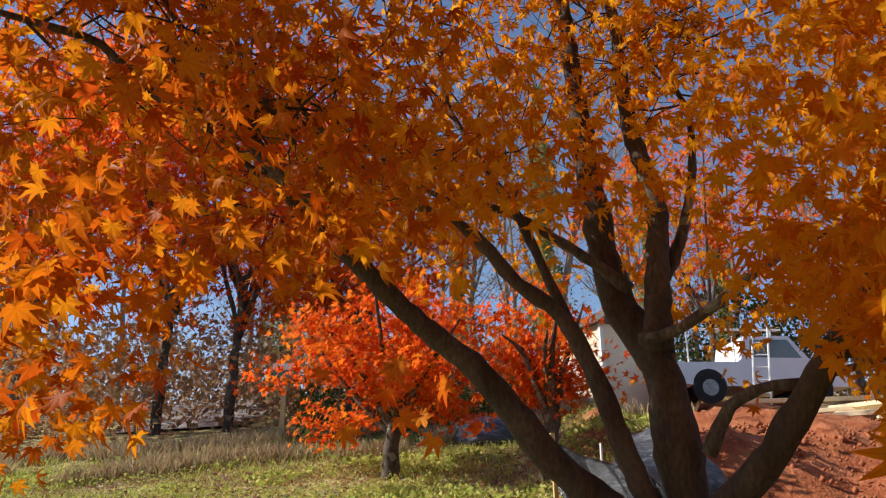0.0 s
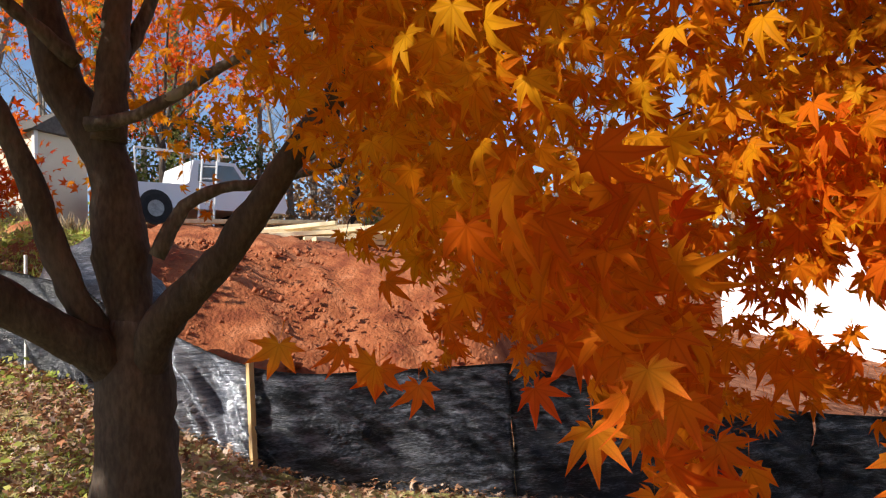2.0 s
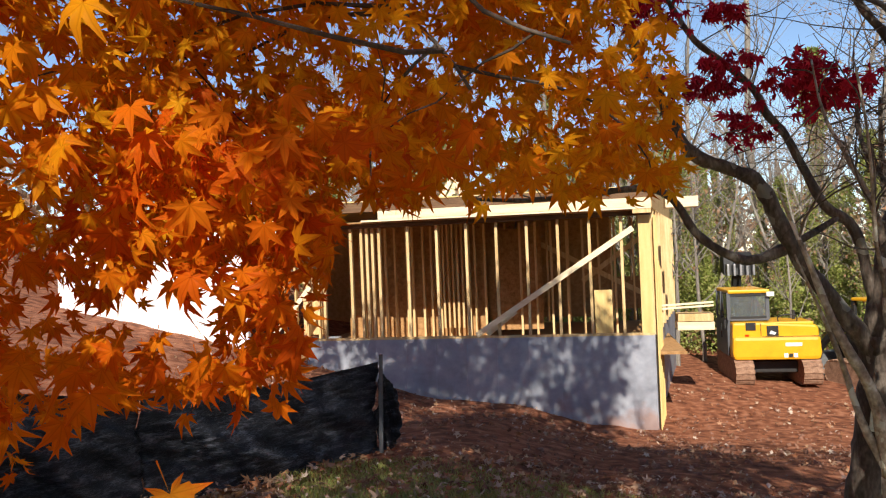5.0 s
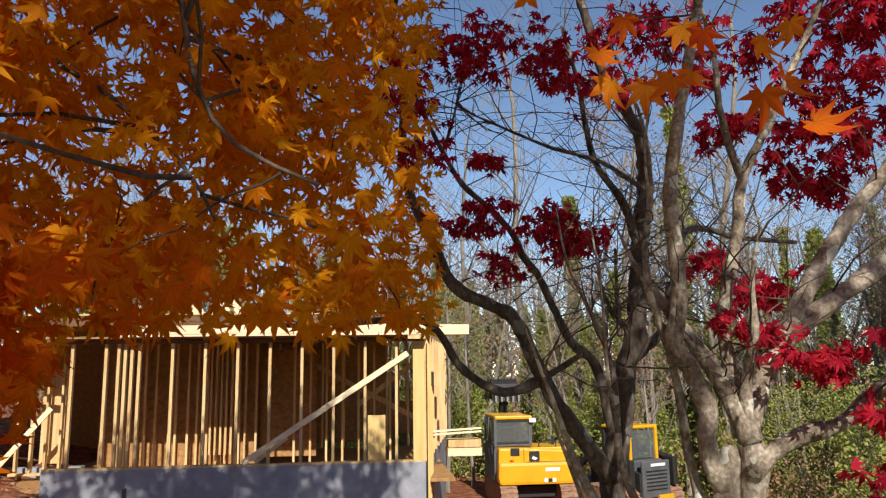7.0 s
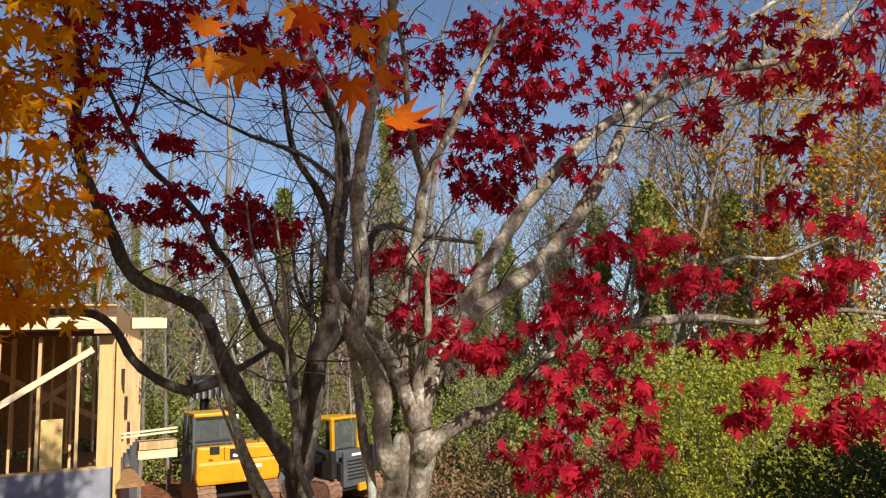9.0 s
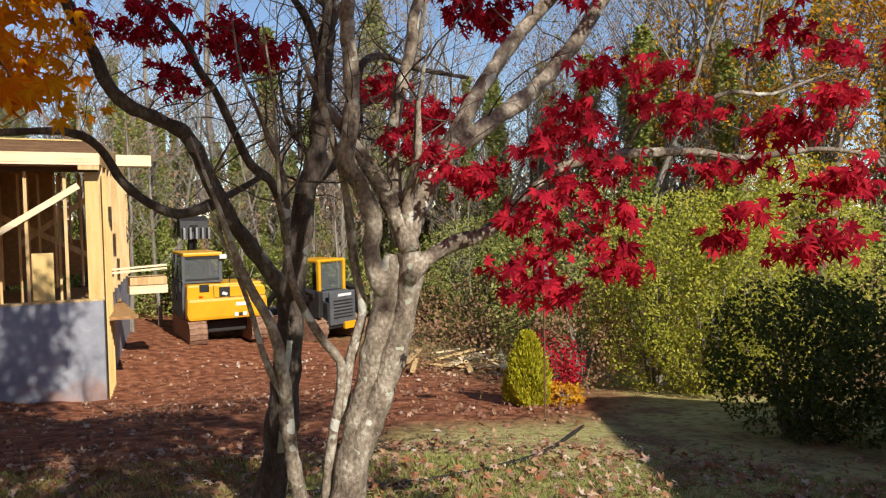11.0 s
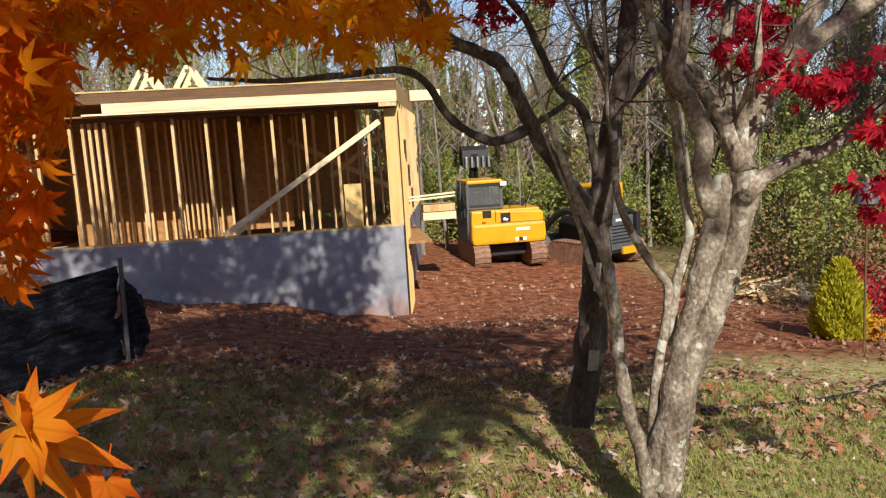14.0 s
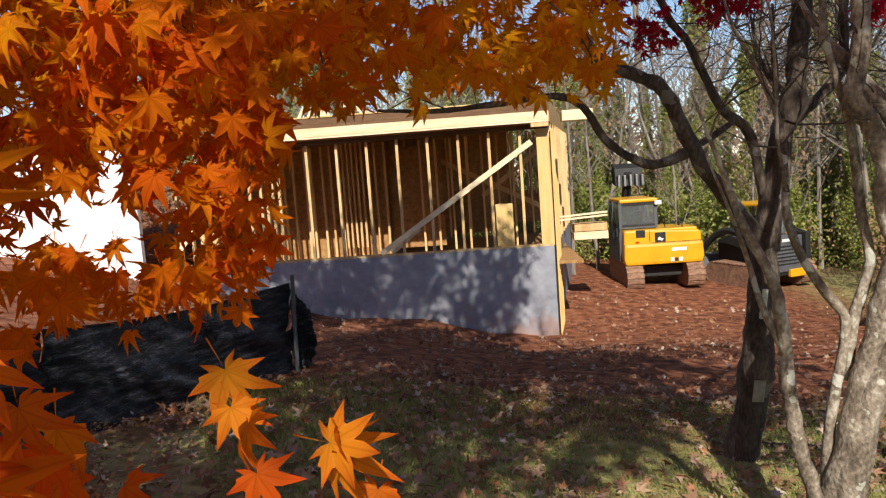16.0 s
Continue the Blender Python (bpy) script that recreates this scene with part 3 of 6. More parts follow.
member("brace", (-1.6, 3.6, 2.1), (1.6, 3.6, 0.4), 0.12, 0.04, M_LUMBER)
member("brace", (-0.2, 4.4, 0.9), (1.6, 4.4, 2.2), 0.12, 0.04, M_LUMBER)
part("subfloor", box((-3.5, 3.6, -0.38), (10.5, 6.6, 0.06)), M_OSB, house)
# left wing
for k in range(4):
    x = -6.15 - 0.28 * k
    member("wing_stud", (x, 1.6, -0.2), (x, 1.6, 2.2), 0.045, 0.12, M_LUMBER)
member("wing_plate", (-7.1, 1.6, -0.22), (-6.0, 1.6, -0.22), 0.05, 0.14, M_LUMBER)
member("wing_header", (-10.4, 0.2, 2.52), (-5.9, -0.2, 2.52), 0.05, 0.16, M_BOARD)
member("brace", (-7.1, 0.9, -0.1), (-6.1, 0.9, 1.1), 0.10, 0.03, M_BOARD)
part("stacked_sheet", box((-6.4, 1.9, 0.9), (0.5, 0.1, 1.9), None, 0.005), M_LUMBER, house)
tagged(part("wall_wing", box((-8.5, WY + 2.2, -1.0), (5.2, 0.25, 1.7)), M_CONC), "grey concrete foundation of the rear wing", "wall", kind="structure")
tagged(part("wall_white", box((-9.35, WY - 0.05, 1.05), (4.5, 0.14, 2.9), None, 0.01), M_WHITE), "bright white sheathed wall beside the timber frame", "wall", kind="structure")


def sawhorse(x, y, z):
    s = thing("sawhorse", "pale pine sawhorse standing on the roof deck", "sawhorse", (x, y, z), group="sawhorses on the deck")
    part("beam", box((0, 0, 0.38), (0.08, 0.8, 0.07), None, 0.004), M_BOARD, s)
    for sx in (-1, 1):
        for sy in (-1, 1):
            b = bmesh.new()
            a, c = Vector((sx * 0.02, sy * 0.3, 0.38)), Vector((sx * 0.24, sy * 0.34, 0.0))
            v = c - a
            add_box(b, (a + c) / 2, (0.035, 0.09, v.length), v.to_track_quat("Z", "Y").to_matrix().to_4x4(), 0.003)
            part("leg", b, M_BOARD, s)
    part("brace", box((0, 0.31, 0.15), (0.3, 0.02, 0.07), None, 0.002), M_BOARD, s)
    return s


sh = sawhorse(-3.45, WY + 0.35, 2.84)
copy_thing(sh, pose(-2.65, WY + 0.35, 2.84))


# ---- maples ----
NEAR = [
    ("trunk", 0.100, 0.075, [(1.32, 3.30, -0.41), (1.34, 3.30, -0.11), (1.41, 3.30, 0.23), (1.51, 3.30, 0.59), (1.59, 3.30, 0.90), (1.67, 3.30, 1.17), (1.71, 3.30, 1.32)]),
    ("trunk", 0.085, 0.070, [(1.35, 3.26, -0.21), (1.45, 3.26, 0.30), (1.61, 3.25, 0.71), (1.71, 3.25, 1.01), (1.75, 3.24, 1.20), (1.75, 3.24, 1.34)]),
    ("limb", 0.058, 0.030, [(1.64, 3.30, 1.14), (1.58, 3.30, 1.26), (1.57, 3.31, 1.38), (1.59, 3.31, 1.48), (1.52, 3.32, 1.68), (1.45, 3.32, 1.78), (1.48, 3.32, 1.94), (1.50, 3.33, 2.14), (1.48, 3.33, 2.47), (1.54, 3.34, 2.80), (1.62, 3.35, 3.14), (1.70, 3.35, 3.49)]),
    ("limb", 0.045, 0.018, [(1.72, 3.28, 1.36), (1.72, 3.30, 1.53), (1.71, 3.32, 1.72), (1.71, 3.34, 1.89), (1.76, 3.35, 2.12), (1.83, 3.36, 2.35), (1.88, 3.37, 2.60), (2.06, 3.38, 2.91), (2.24, 3.39, 3.25), (2.44, 3.40, 3.63)]),
    ("branch", 0.026, 0.012, [(1.87, 3.36, 2.60), (1.83, 3.38, 2.78), (1.80, 3.39, 2.99), (1.80, 3.40, 3.25), (1.76, 3.42, 3.54)]),
    ("limb", 0.062, 0.022, [(1.75, 3.26, 1.36), (1.84, 3.30, 1.58), (1.97, 3.30, 1.78), (2.19, 3.29, 1.96), (2.47, 3.28, 2.14), (2.75, 3.27, 2.40), (3.02, 3.26, 2.75), (3.25, 3.24, 3.08), (3.83, 3.23, 3.42), (4.67, 3.22, 3.67), (5.19, 3.21, 3.95), (5.74, 3.20, 4.41)]),
    ("limb", 0.055, 0.020, [(1.91, 3.30, 1.70), (2.13, 3.30, 2.05), (2.34, 3.30, 2.35), (2.62, 3.30, 2.65), (2.96, 3.30, 2.95), (3.24, 3.30, 3.14), (3.55, 3.30, 3.39), (4.04, 3.30, 3.71), (4.82, 3.30, 4.20)]),
    ("limb", 0.050, 0.012, [(1.71, 3.20, 1.20), (1.81, 3.20, 1.30), (1.96, 3.20, 1.37), (2.16, 3.20, 1.42), (2.24, 3.20, 1.48), (2.44, 3.13, 1.66), (2.60, 3.06, 1.77), (2.88, 2.99, 1.82), (3.34, 2.91, 1.84), (3.65, 2.84, 1.81), (4.25, 2.77, 1.87), (4.78, 2.70, 1.83)]),
    ("stem", 0.050, 0.040, [(1.29, 3.28, -0.30), (1.23, 3.28, 0.03), (1.18, 3.29, 0.22), (1.14, 3.29, 0.47), (1.13, 3.30, 0.66)]),
    ("branch", 0.036, 0.022, [(1.32, 3.36, -0.07), (1.34, 3.36, 0.22), (1.38, 3.36, 0.48), (1.43, 3.37, 0.73), (1.42, 3.37, 0.82), (1.35, 3.37, 0.91), (1.26, 3.38, 1.06), (1.19, 3.38, 1.24), (1.18, 3.38, 1.39)]),
    ("branch", 0.034, 0.020, [(1.43, 3.38, 0.50), (1.49, 3.39, 0.83), (1.56, 3.40, 1.04), (1.52, 3.41, 1.31), (1.50, 3.42, 1.57), (1.45, 3.43, 1.84), (1.39, 3.44, 2.06), (1.39, 3.45, 2.27)]),
    ("branch", 0.014, 0.005, [(3.20, 3.20, 2.96), (3.46, 3.15, 3.08), (3.95, 3.10, 3.20), (4.33, 3.05, 3.27), (4.78, 3.00, 3.30)]),
    ("branch", 0.018, 0.006, [(4.22, 2.90, 3.47), (4.17, 2.80, 3.31), (4.39, 2.70, 3.25), (4.74, 2.60, 3.30)]),
    ("branch", 0.018, 0.006, [(3.45, 2.90, 2.13), (3.54, 2.83, 2.17), (3.77, 2.75, 2.16), (4.02, 2.67, 2.25), (4.39, 2.60, 2.35)]),
    ("branch", 0.014, 0.005, [(2.51, 3.20, 1.67), (2.54, 3.10, 1.58), (2.63, 3.00, 1.46), (2.71, 2.90, 1.30)]),
    ("branch", 0.012, 0.005, [(3.07, 3.20, 1.83), (3.12, 3.10, 1.99), (3.25, 3.00, 2.11), (3.28, 2.90, 2.19)]),
]
REAR = [
    ("trunk", 0.130, 0.085, [(1.42, 5.00, -0.85), (1.50, 5.00, -0.44), (1.56, 5.00, -0.15), (1.64, 5.00, 0.39), (1.67, 5.00, 0.75), (1.69, 5.00, 1.04)]),
    ("trunk", 0.085, 0.030, [(1.68, 5.00, 0.92), (1.75, 5.00, 1.32), (1.83, 5.00, 1.75), (1.89, 5.00, 1.88), (1.94, 5.01, 2.32), (1.99, 5.03, 2.70), (2.04, 5.04, 3.00), (2.04, 5.05, 3.35), (1.94, 5.06, 3.58), (1.79, 5.07, 3.88), (1.70, 5.09, 4.24), (1.61, 5.10, 4.64)]),
    ("limb", 0.062, 0.022, [(1.67, 5.00, 0.92), (1.50, 4.95, 1.18), (1.27, 4.90, 1.49), (1.11, 4.85, 1.79), (0.97, 4.80, 2.04), (0.61, 4.80, 2.23), (0.46, 4.78, 2.53), (0.32, 4.76, 2.83), (0.26, 4.74, 3.13), (0.27, 4.72, 3.48), (0.19, 4.70, 3.81)]),
    ("branch", 0.034, 0.010, [(1.20, 4.90, 1.62), (1.07, 4.88, 1.57), (0.93, 4.86, 1.54), (0.76, 4.83, 1.61), (0.62, 4.81, 1.73), (0.49, 4.79, 1.94), (0.33, 4.77, 2.02), (-0.03, 4.74, 2.00), (-0.43, 4.72, 1.98), (-0.83, 4.70, 2.01)]),
    ("branch", 0.036, 0.012, [(1.69, 5.00, 1.26), (1.60, 5.00, 1.70), (1.43, 5.00, 1.87), (1.32, 5.00, 2.10), (1.20, 5.00, 2.36), (1.12, 5.00, 2.45), (1.05, 5.02, 2.63), (0.87, 5.03, 2.83), (0.70, 5.05, 3.00), (0.56, 5.07, 3.25), (0.42, 5.08, 3.56), (0.30, 5.10, 3.86)]),
    ("branch", 0.024, 0.016, [(1.19, 4.90, 1.62), (1.38, 4.95, 1.72), (1.54, 5.00, 1.81)]),
    ("branch", 0.040, 0.014, [(1.83, 5.00, 1.73), (2.05, 5.00, 1.90), (2.21, 5.00, 2.10), (2.23, 5.00, 2.54), (2.42, 5.07, 2.69), (2.79, 5.13, 2.63), (3.27, 5.20, 2.61)]),
    ("branch", 0.032, 0.010, [(1.95, 5.00, 2.53), (1.86, 5.00, 2.85), (1.67, 5.00, 3.15), (1.61, 5.00, 3.43), (1.56, 5.00, 3.79), (1.46, 5.00, 4.20)]),
    ("branch", 0.018, 0.005, [(2.00, 5.00, 2.97), (1.69, 4.96, 3.15), (1.34, 4.92, 3.23), (0.98, 4.88, 3.36), (0.66, 4.84, 3.50), (0.68, 4.80, 3.63)]),
    ("branch", 0.014, 0.005, [(0.56, 5.00, 3.23), (0.62, 4.95, 3.39), (0.67, 4.90, 3.61)]),
    ("branch", 0.030, 0.012, [(2.32, 5.30, 2.02), (2.29, 5.33, 2.28), (2.54, 5.37, 2.43), (2.92, 5.40, 2.58)]),
    ("branch", 0.022, 0.010, [(1.78, 5.00, 1.91), (1.81, 5.10, 2.23), (1.85, 5.20, 2.56)]),
    ("branch", 0.020, 0.008, [(1.86, 5.00, 1.91), (1.72, 5.10, 2.19), (1.70, 5.20, 2.52)]),
]
ORANGE = []
ORANGE.append(("trunk", 0.160, 0.130, [(-3.28, 0.31, 0.88), (-3.28, 0.32, 1.14), (-3.28, 0.33, 1.39), (-3.27, 0.36, 1.63)]))
ORANGE.append(("limb", 0.090, 0.035, [(-3.28, 0.30, 1.39), (-3.22, 0.16, 1.54), (-3.17, -0.07, 1.69), (-3.09, -0.31, 1.91), (-3.00, -0.54, 2.21), (-2.89, -0.76, 2.40), (-2.78, -0.93, 2.55), (-2.65, -1.13, 2.75), (-2.51, -1.28, 2.86)]))
ORANGE.append(("limb", 0.060, 0.020, [(-3.28, 0.31, 1.44), (-3.26, 0.19, 1.59), (-3.24, 0.06, 1.89), (-3.21, -0.09, 2.34), (-3.18, -0.22, 2.57), (-3.14, -0.40, 2.71), (-3.08, -0.63, 2.98), (-3.00, -0.86, 3.10), (-2.89, -1.14, 3.31)]))
ORANGE.append(("branch", 0.030, 0.015, [(-3.25, -0.17, 2.54), (-3.27, -0.34, 2.99), (-3.29, -0.44, 3.23), (-3.30, -0.54, 3.38), (-3.29, -0.77, 3.83)]))
ORANGE.append(("limb", 0.110, 0.050, [(-3.27, 0.34, 1.48), (-3.32, 0.29, 2.01), (-3.37, 0.24, 2.37), (-3.42, 0.09, 2.67), (-3.47, 0.03, 3.08), (-3.51, -0.03, 3.75), (-3.55, -0.07, 4.48)]))
ORANGE.append(("limb", 0.070, 0.030, [(-3.28, 0.25, 2.38), (-3.29, 0.28, 2.73), (-3.30, 0.31, 3.18), (-3.33, 0.22, 3.66), (-3.34, 0.20, 4.34)]))
ORANGE.append(("limb", 0.075, 0.030, [(-3.22, 0.36, 1.44), (-3.10, 0.42, 1.63), (-2.95, 0.57, 1.81), (-2.79, 0.74, 2.08), (-2.59, 0.96, 2.42), (-2.40, 1.12, 2.73), (-2.13, 1.36, 3.00), (-1.86, 1.54, 3.19)]))
ORANGE.append(("branch", 0.035, 0.020, [(-3.21, 0.41, 1.89), (-3.16, 0.52, 2.09), (-3.10, 0.65, 2.16), (-3.03, 0.79, 2.17)]))
ORANGE.append(("branch", 0.030, 0.012, [(-3.24, 0.17, 2.43), (-3.12, 0.34, 2.45), (-2.96, 0.64, 2.63), (-2.81, 0.81, 2.71), (-2.62, 1.05, 2.77)]))
ORANGE.append(("branch", 0.035, 0.015, [(-3.34, 0.15, 2.71), (-3.33, -0.07, 2.90), (-3.30, -0.34, 3.09), (-3.26, -0.53, 3.18), (-3.19, -0.78, 3.22)]))
ORANGE.append(("branch", 0.035, 0.015, [(-3.33, 0.31, 2.74), (-3.35, 0.42, 2.96), (-3.36, 0.52, 3.31), (-3.39, 0.56, 3.72)]))
ORANGE.append(("branch", 0.010, 0.004, [(-0.47, 1.72, 2.96), (-0.42, 1.66, 2.63), (-0.35, 1.60, 2.32), (-0.25, 1.54, 2.16), (-0.07, 1.49, 2.06)]))
ORANGE.append(("branch", 0.010, 0.004, [(-1.18, 1.83, 2.76), (-0.89, 1.82, 2.53), (-0.62, 1.78, 2.37), (-0.39, 1.69, 2.15), (-0.29, 1.56, 2.00)]))
ORANGE.append(("branch", 0.030, 0.015, [(-2.51, -1.07, 2.77), (-2.23, -1.42, 3.09), (-1.96, -1.63, 3.49), (-1.74, -1.72, 3.66)]))
ORANGE.append(("branch", 0.025, 0.010, [(-2.23, -1.49, 3.08), (-1.92, -1.76, 3.24), (-1.72, -1.82, 3.30), (-1.48, -1.90, 3.23), (-1.24, -1.96, 3.14)]))
ORANGE.append(("branch", 0.020, 0.010, [(-2.33, -1.28, 3.16), (-2.17, -1.50, 3.48), (-2.00, -1.69, 3.82)]))
CRIMSON = [(2.56, 3.23, 3.17, 0.14), (2.68, 3.14, 3.03, 0.14), (2.56, 3.35, 3.63, 0.16), (2.72, 2.85, 3.06, 0.12), (2.89, 2.54, 3.09, 0.10), (3.05, 2.02, 3.10, 0.11), (3.04, 1.86, 2.91, 0.10), (2.38, 3.71, 3.65, 0.16), (2.54, 3.49, 3.40, 0.16), (2.40, 3.58, 2.96, 0.16), (2.75, 2.95, 3.29, 0.15), (3.05, 2.51, 3.32, 0.15), (2.21, 3.92, 3.48, 0.13), (1.94, 4.16, 3.76, 0.14), (1.49, 4.42, 3.48, 0.12), (1.77, 4.33, 3.88, 0.18), (2.55, 3.48, 2.75, 0.13), (0.23, 4.61, 3.67, 0.21), (0.49, 4.50, 3.69, 0.24), (0.79, 4.37, 3.71, 0.24), (1.11, 4.31, 3.69, 0.24), (1.24, 4.28, 3.48, 0.13), (0.29, 4.61, 3.40, 0.18), (0.30, 4.61, 3.10, 0.14), (0.73, 4.38, 2.99, 0.09), (1.15, 4.30, 2.59, 0.13), (1.35, 4.25, 2.45, 0.15), (1.18, 4.30, 2.50, 0.13), (0.86, 4.56, 2.33, 0.11), (0.63, 4.69, 2.61, 0.16), (0.77, 4.57, 2.69, 0.11), (1.83, 4.31, 3.45, 0.14), (1.63, 4.38, 3.79, 0.18), (2.02, 4.01, 3.41, 0.10), (2.22, 3.91, 3.11, 0.15), (2.06, 3.99, 3.04, 0.09), (2.46, 3.54, 3.20, 0.19), (2.63, 3.43, 2.96, 0.14), (2.42, 3.80, 2.78, 0.19), (2.56, 3.72, 2.65, 0.15), (1.99, 4.02, 2.31, 0.10), (2.14, 3.73, 2.11, 0.16), (1.82, 3.22, 1.84, 0.10), (2.58, 3.22, 3.47, 0.15), (2.71, 3.12, 3.59, 0.12), (2.87, 2.84, 3.38, 0.18), (3.01, 2.70, 3.44, 0.15), (2.35, 2.50, 2.17, 0.09), (2.47, 2.39, 2.14, 0.11), (2.25, 2.59, 2.02, 0.09), (2.58, 2.42, 2.01, 0.13), (2.67, 2.33, 1.95, 0.09), (2.09, 2.58, 1.86, 0.12), (2.27, 2.44, 1.87, 0.12), (2.25, 2.33, 1.72, 0.10), (1.98, 2.90, 1.75, 0.10), (1.91, 2.94, 1.67, 0.08), (2.12, 2.43, 1.62, 0.12), (2.27, 2.31, 1.53, 0.05), (1.97, 2.55, 1.53, 0.10), (2.15, 2.28, 1.40, 0.13), (1.98, 2.42, 1.38, 0.11), (1.89, 2.48, 1.27, 0.10), (1.99, 2.41, 1.19, 0.10), (2.19, 2.24, 1.32, 0.06), (2.79, 2.04, 2.82, 0.08), (2.86, 1.77, 2.69, 0.13), (2.93, 1.66, 2.63, 0.12), (2.97, 1.96, 2.54, 0.12), (2.73, 2.27, 2.68, 0.07), (2.84, 2.13, 2.97, 0.07), (2.96, 1.61, 2.88, 0.11), (2.60, 2.11, 1.67, 0.10), (2.71, 1.97, 1.73, 0.07), (2.83, 1.81, 1.62, 0.10), (2.86, 1.77, 1.95, 0.12), (2.75, 1.92, 1.92, 0.09), (2.80, 1.85, 1.86, 0.09), (2.60, 1.96, 1.51, 0.06), (2.70, 1.82, 1.36, 0.08), (2.77, 1.72, 1.41, 0.08), (2.94, 2.00, 2.29, 0.12), (2.99, 1.75, 2.16, 0.11), (2.55, 2.01, 1.41, 0.06), (2.69, 3.13, 2.67, 0.09), (1.99, 3.01, 1.71, 0.08), (2.90, 1.71, 1.65, 0.10)]


def tree_limbs(tree, limbs, material):
    rx = random.Random(len(limbs))
    for k, (nm, r0, r1, pts) in enumerate(list(limbs)):
        if 0.015 <= r1 <= 0.06 and len(pts) > 3:
            # the limb runs on upwards, thinning out, with a side fork
            d = (Vector(pts[-1]) - Vector(pts[-2])).normalized()
            for f in range(2):
                q, ext = Vector(pts[-1]), [pts[-1]]
                dd = (d + Vector((rx.gauss(0, 0.25), rx.gauss(0, 0.25), 0.15 * f))).normalized()
                for j in range(4):
                    dd = (dd + Vector((rx.gauss(0, 0.18), rx.gauss(0, 0.18), 0.12))).normalized()
                    q = q + dd * (0.32 if f == 0 else 0.25)
                    ext.append(tuple(q))
                limbs.append(("branch", r1 if f == 0 else r1 * 0.6, 0.004, ext))
    for k, (nm, r0, r1, pts) in enumerate(limbs):
        bm = tube(bmesh.new(), smooth_line(pts, 0.05 if r0 > 0.03 else 0.08), r0, r1, 12 if r0 > 0.03 else 7, 0.30, k * 7.3)
        part(nm, bm, M_BARK_R if nm == "branch" and material is not M_BARK else material, tree, smooth=True)


def twigs(limbs, count, seed, length=(0.3, 0.9), thick=0.008, up=0.25, keep=None):
    """Thin side shoots that leave the limbs; returns a bmesh and points along them."""
    r = random.Random(seed)
    bm = bmesh.new()
    pts = []
    for _ in range(count):
        nm, r0, r1, P = r.choice(limbs)
        k = r.randrange(1, len(P))
        a = Vector(P[k - 1]).lerp(Vector(P[k]), r.random())
        d = Vector((r.gauss(0, 1), r.gauss(0, 1), r.gauss(up, 0.7))).normalized()
        L = r.uniform(*length)
        q, line = a.copy(), [a.copy()]
        for j in range(6):
            d = (d + Vector((r.gauss(0, 0.25), r.gauss(0, 0.25), r.gauss(0.02, 0.2)))).normalized()
            q = q + d * L / 6
            line.append(q.copy())
        if keep and not all(keep(p) for p in line):
            continue
        tube(bm, line, thick * r.uniform(0.6, 1.3), 0.0015, 5)
        pts += line[2:]
        if r.random() < 0.8:
            b = line[3]
            d2 = Vector((r.gauss(0, 1), r.gauss(0, 1), r.gauss(0.1, 0.6))).normalized()
            l2 = [b, b + d2 * L * 0.22, b + d2 * L * 0.4 + Vector((r.gauss(0, 0.03), r.gauss(0, 0.03), 0))]
            if not keep or all(keep(p) for p in l2):
                tube(bm, l2, thick * 0.5, 0.001, 4)
                pts += l2[1:]
    return bm, pts


near_tree = thing("maple_tree", "multi-stemmed maple with pale lichen-spotted bark and crimson leaves", "tree", (1.33, 3.3, gz(1.33, 3.3)))
near_tree.matrix_world = Matrix.Identity(4)
NEAR = [(nm, r0 * 0.82, r1 * 0.82, p) for nm, r0, r1, p in NEAR]
tree_limbs(near_tree, NEAR, M_BARK)
tb, tp = twigs(NEAR[2:8] + NEAR[11:], 220, 3, (0.3, 0.8), 0.005, 0.5, lambda p: p.z > 1.5)
part("twig_spray", tb, M_BARK_R, near_tree)["kind"] = "stuff"
rear_tree = thing("maple_tree", "dark-barked maple with bare twigs and few crimson leaves", "tree")
tree_limbs(rear_tree, REAR, M_BARK_R)
tb, tp2 = twigs(REAR[1:], 420, 4, (0.4, 1.2), 0.0045, 0.3, lambda p: p.z > 1.9)
part("twig_spray", tb, M_BARK_R, rear_tree)["kind"] = "stuff"

rng = np.random.RandomState(7)
pts, whose = [], []
for x, y, z, r in CRIMSON:
    # flat layered sprays, each of a few fans of leaves
    for k in range(3 + int(r * (26 if y < 3.2 else 76))):
        c = rng.normal(size=3) * np.array([r * 0.55, r * 0.55, r * 0.42]) + np.array([x, y, z])
        n = rng.randint(4, 9)
        pts.append(c + rng.normal(size=(n, 3)) * np.array([0.055, 0.055, 0.022]))
        whose.append(np.full(n, y < 3.55))
pts, whose = np.concatenate(pts), np.concatenate(whose)
for tree, own in ((near_tree, whose), (rear_tree, ~whose)):
    crown(tree, hanging(pts[own], rng.uniform(0.042, 0.07, own.sum()), rng, (0, -0.3, 0.6), 0.7), M_LEAF_C, "crimson palmate leaves")

orange_tree = thing("maple_tree", "spreading maple with dark limbs and glowing orange leaves", "tree")
tree_limbs(orange_tree, ORANGE, M_BARK_D)


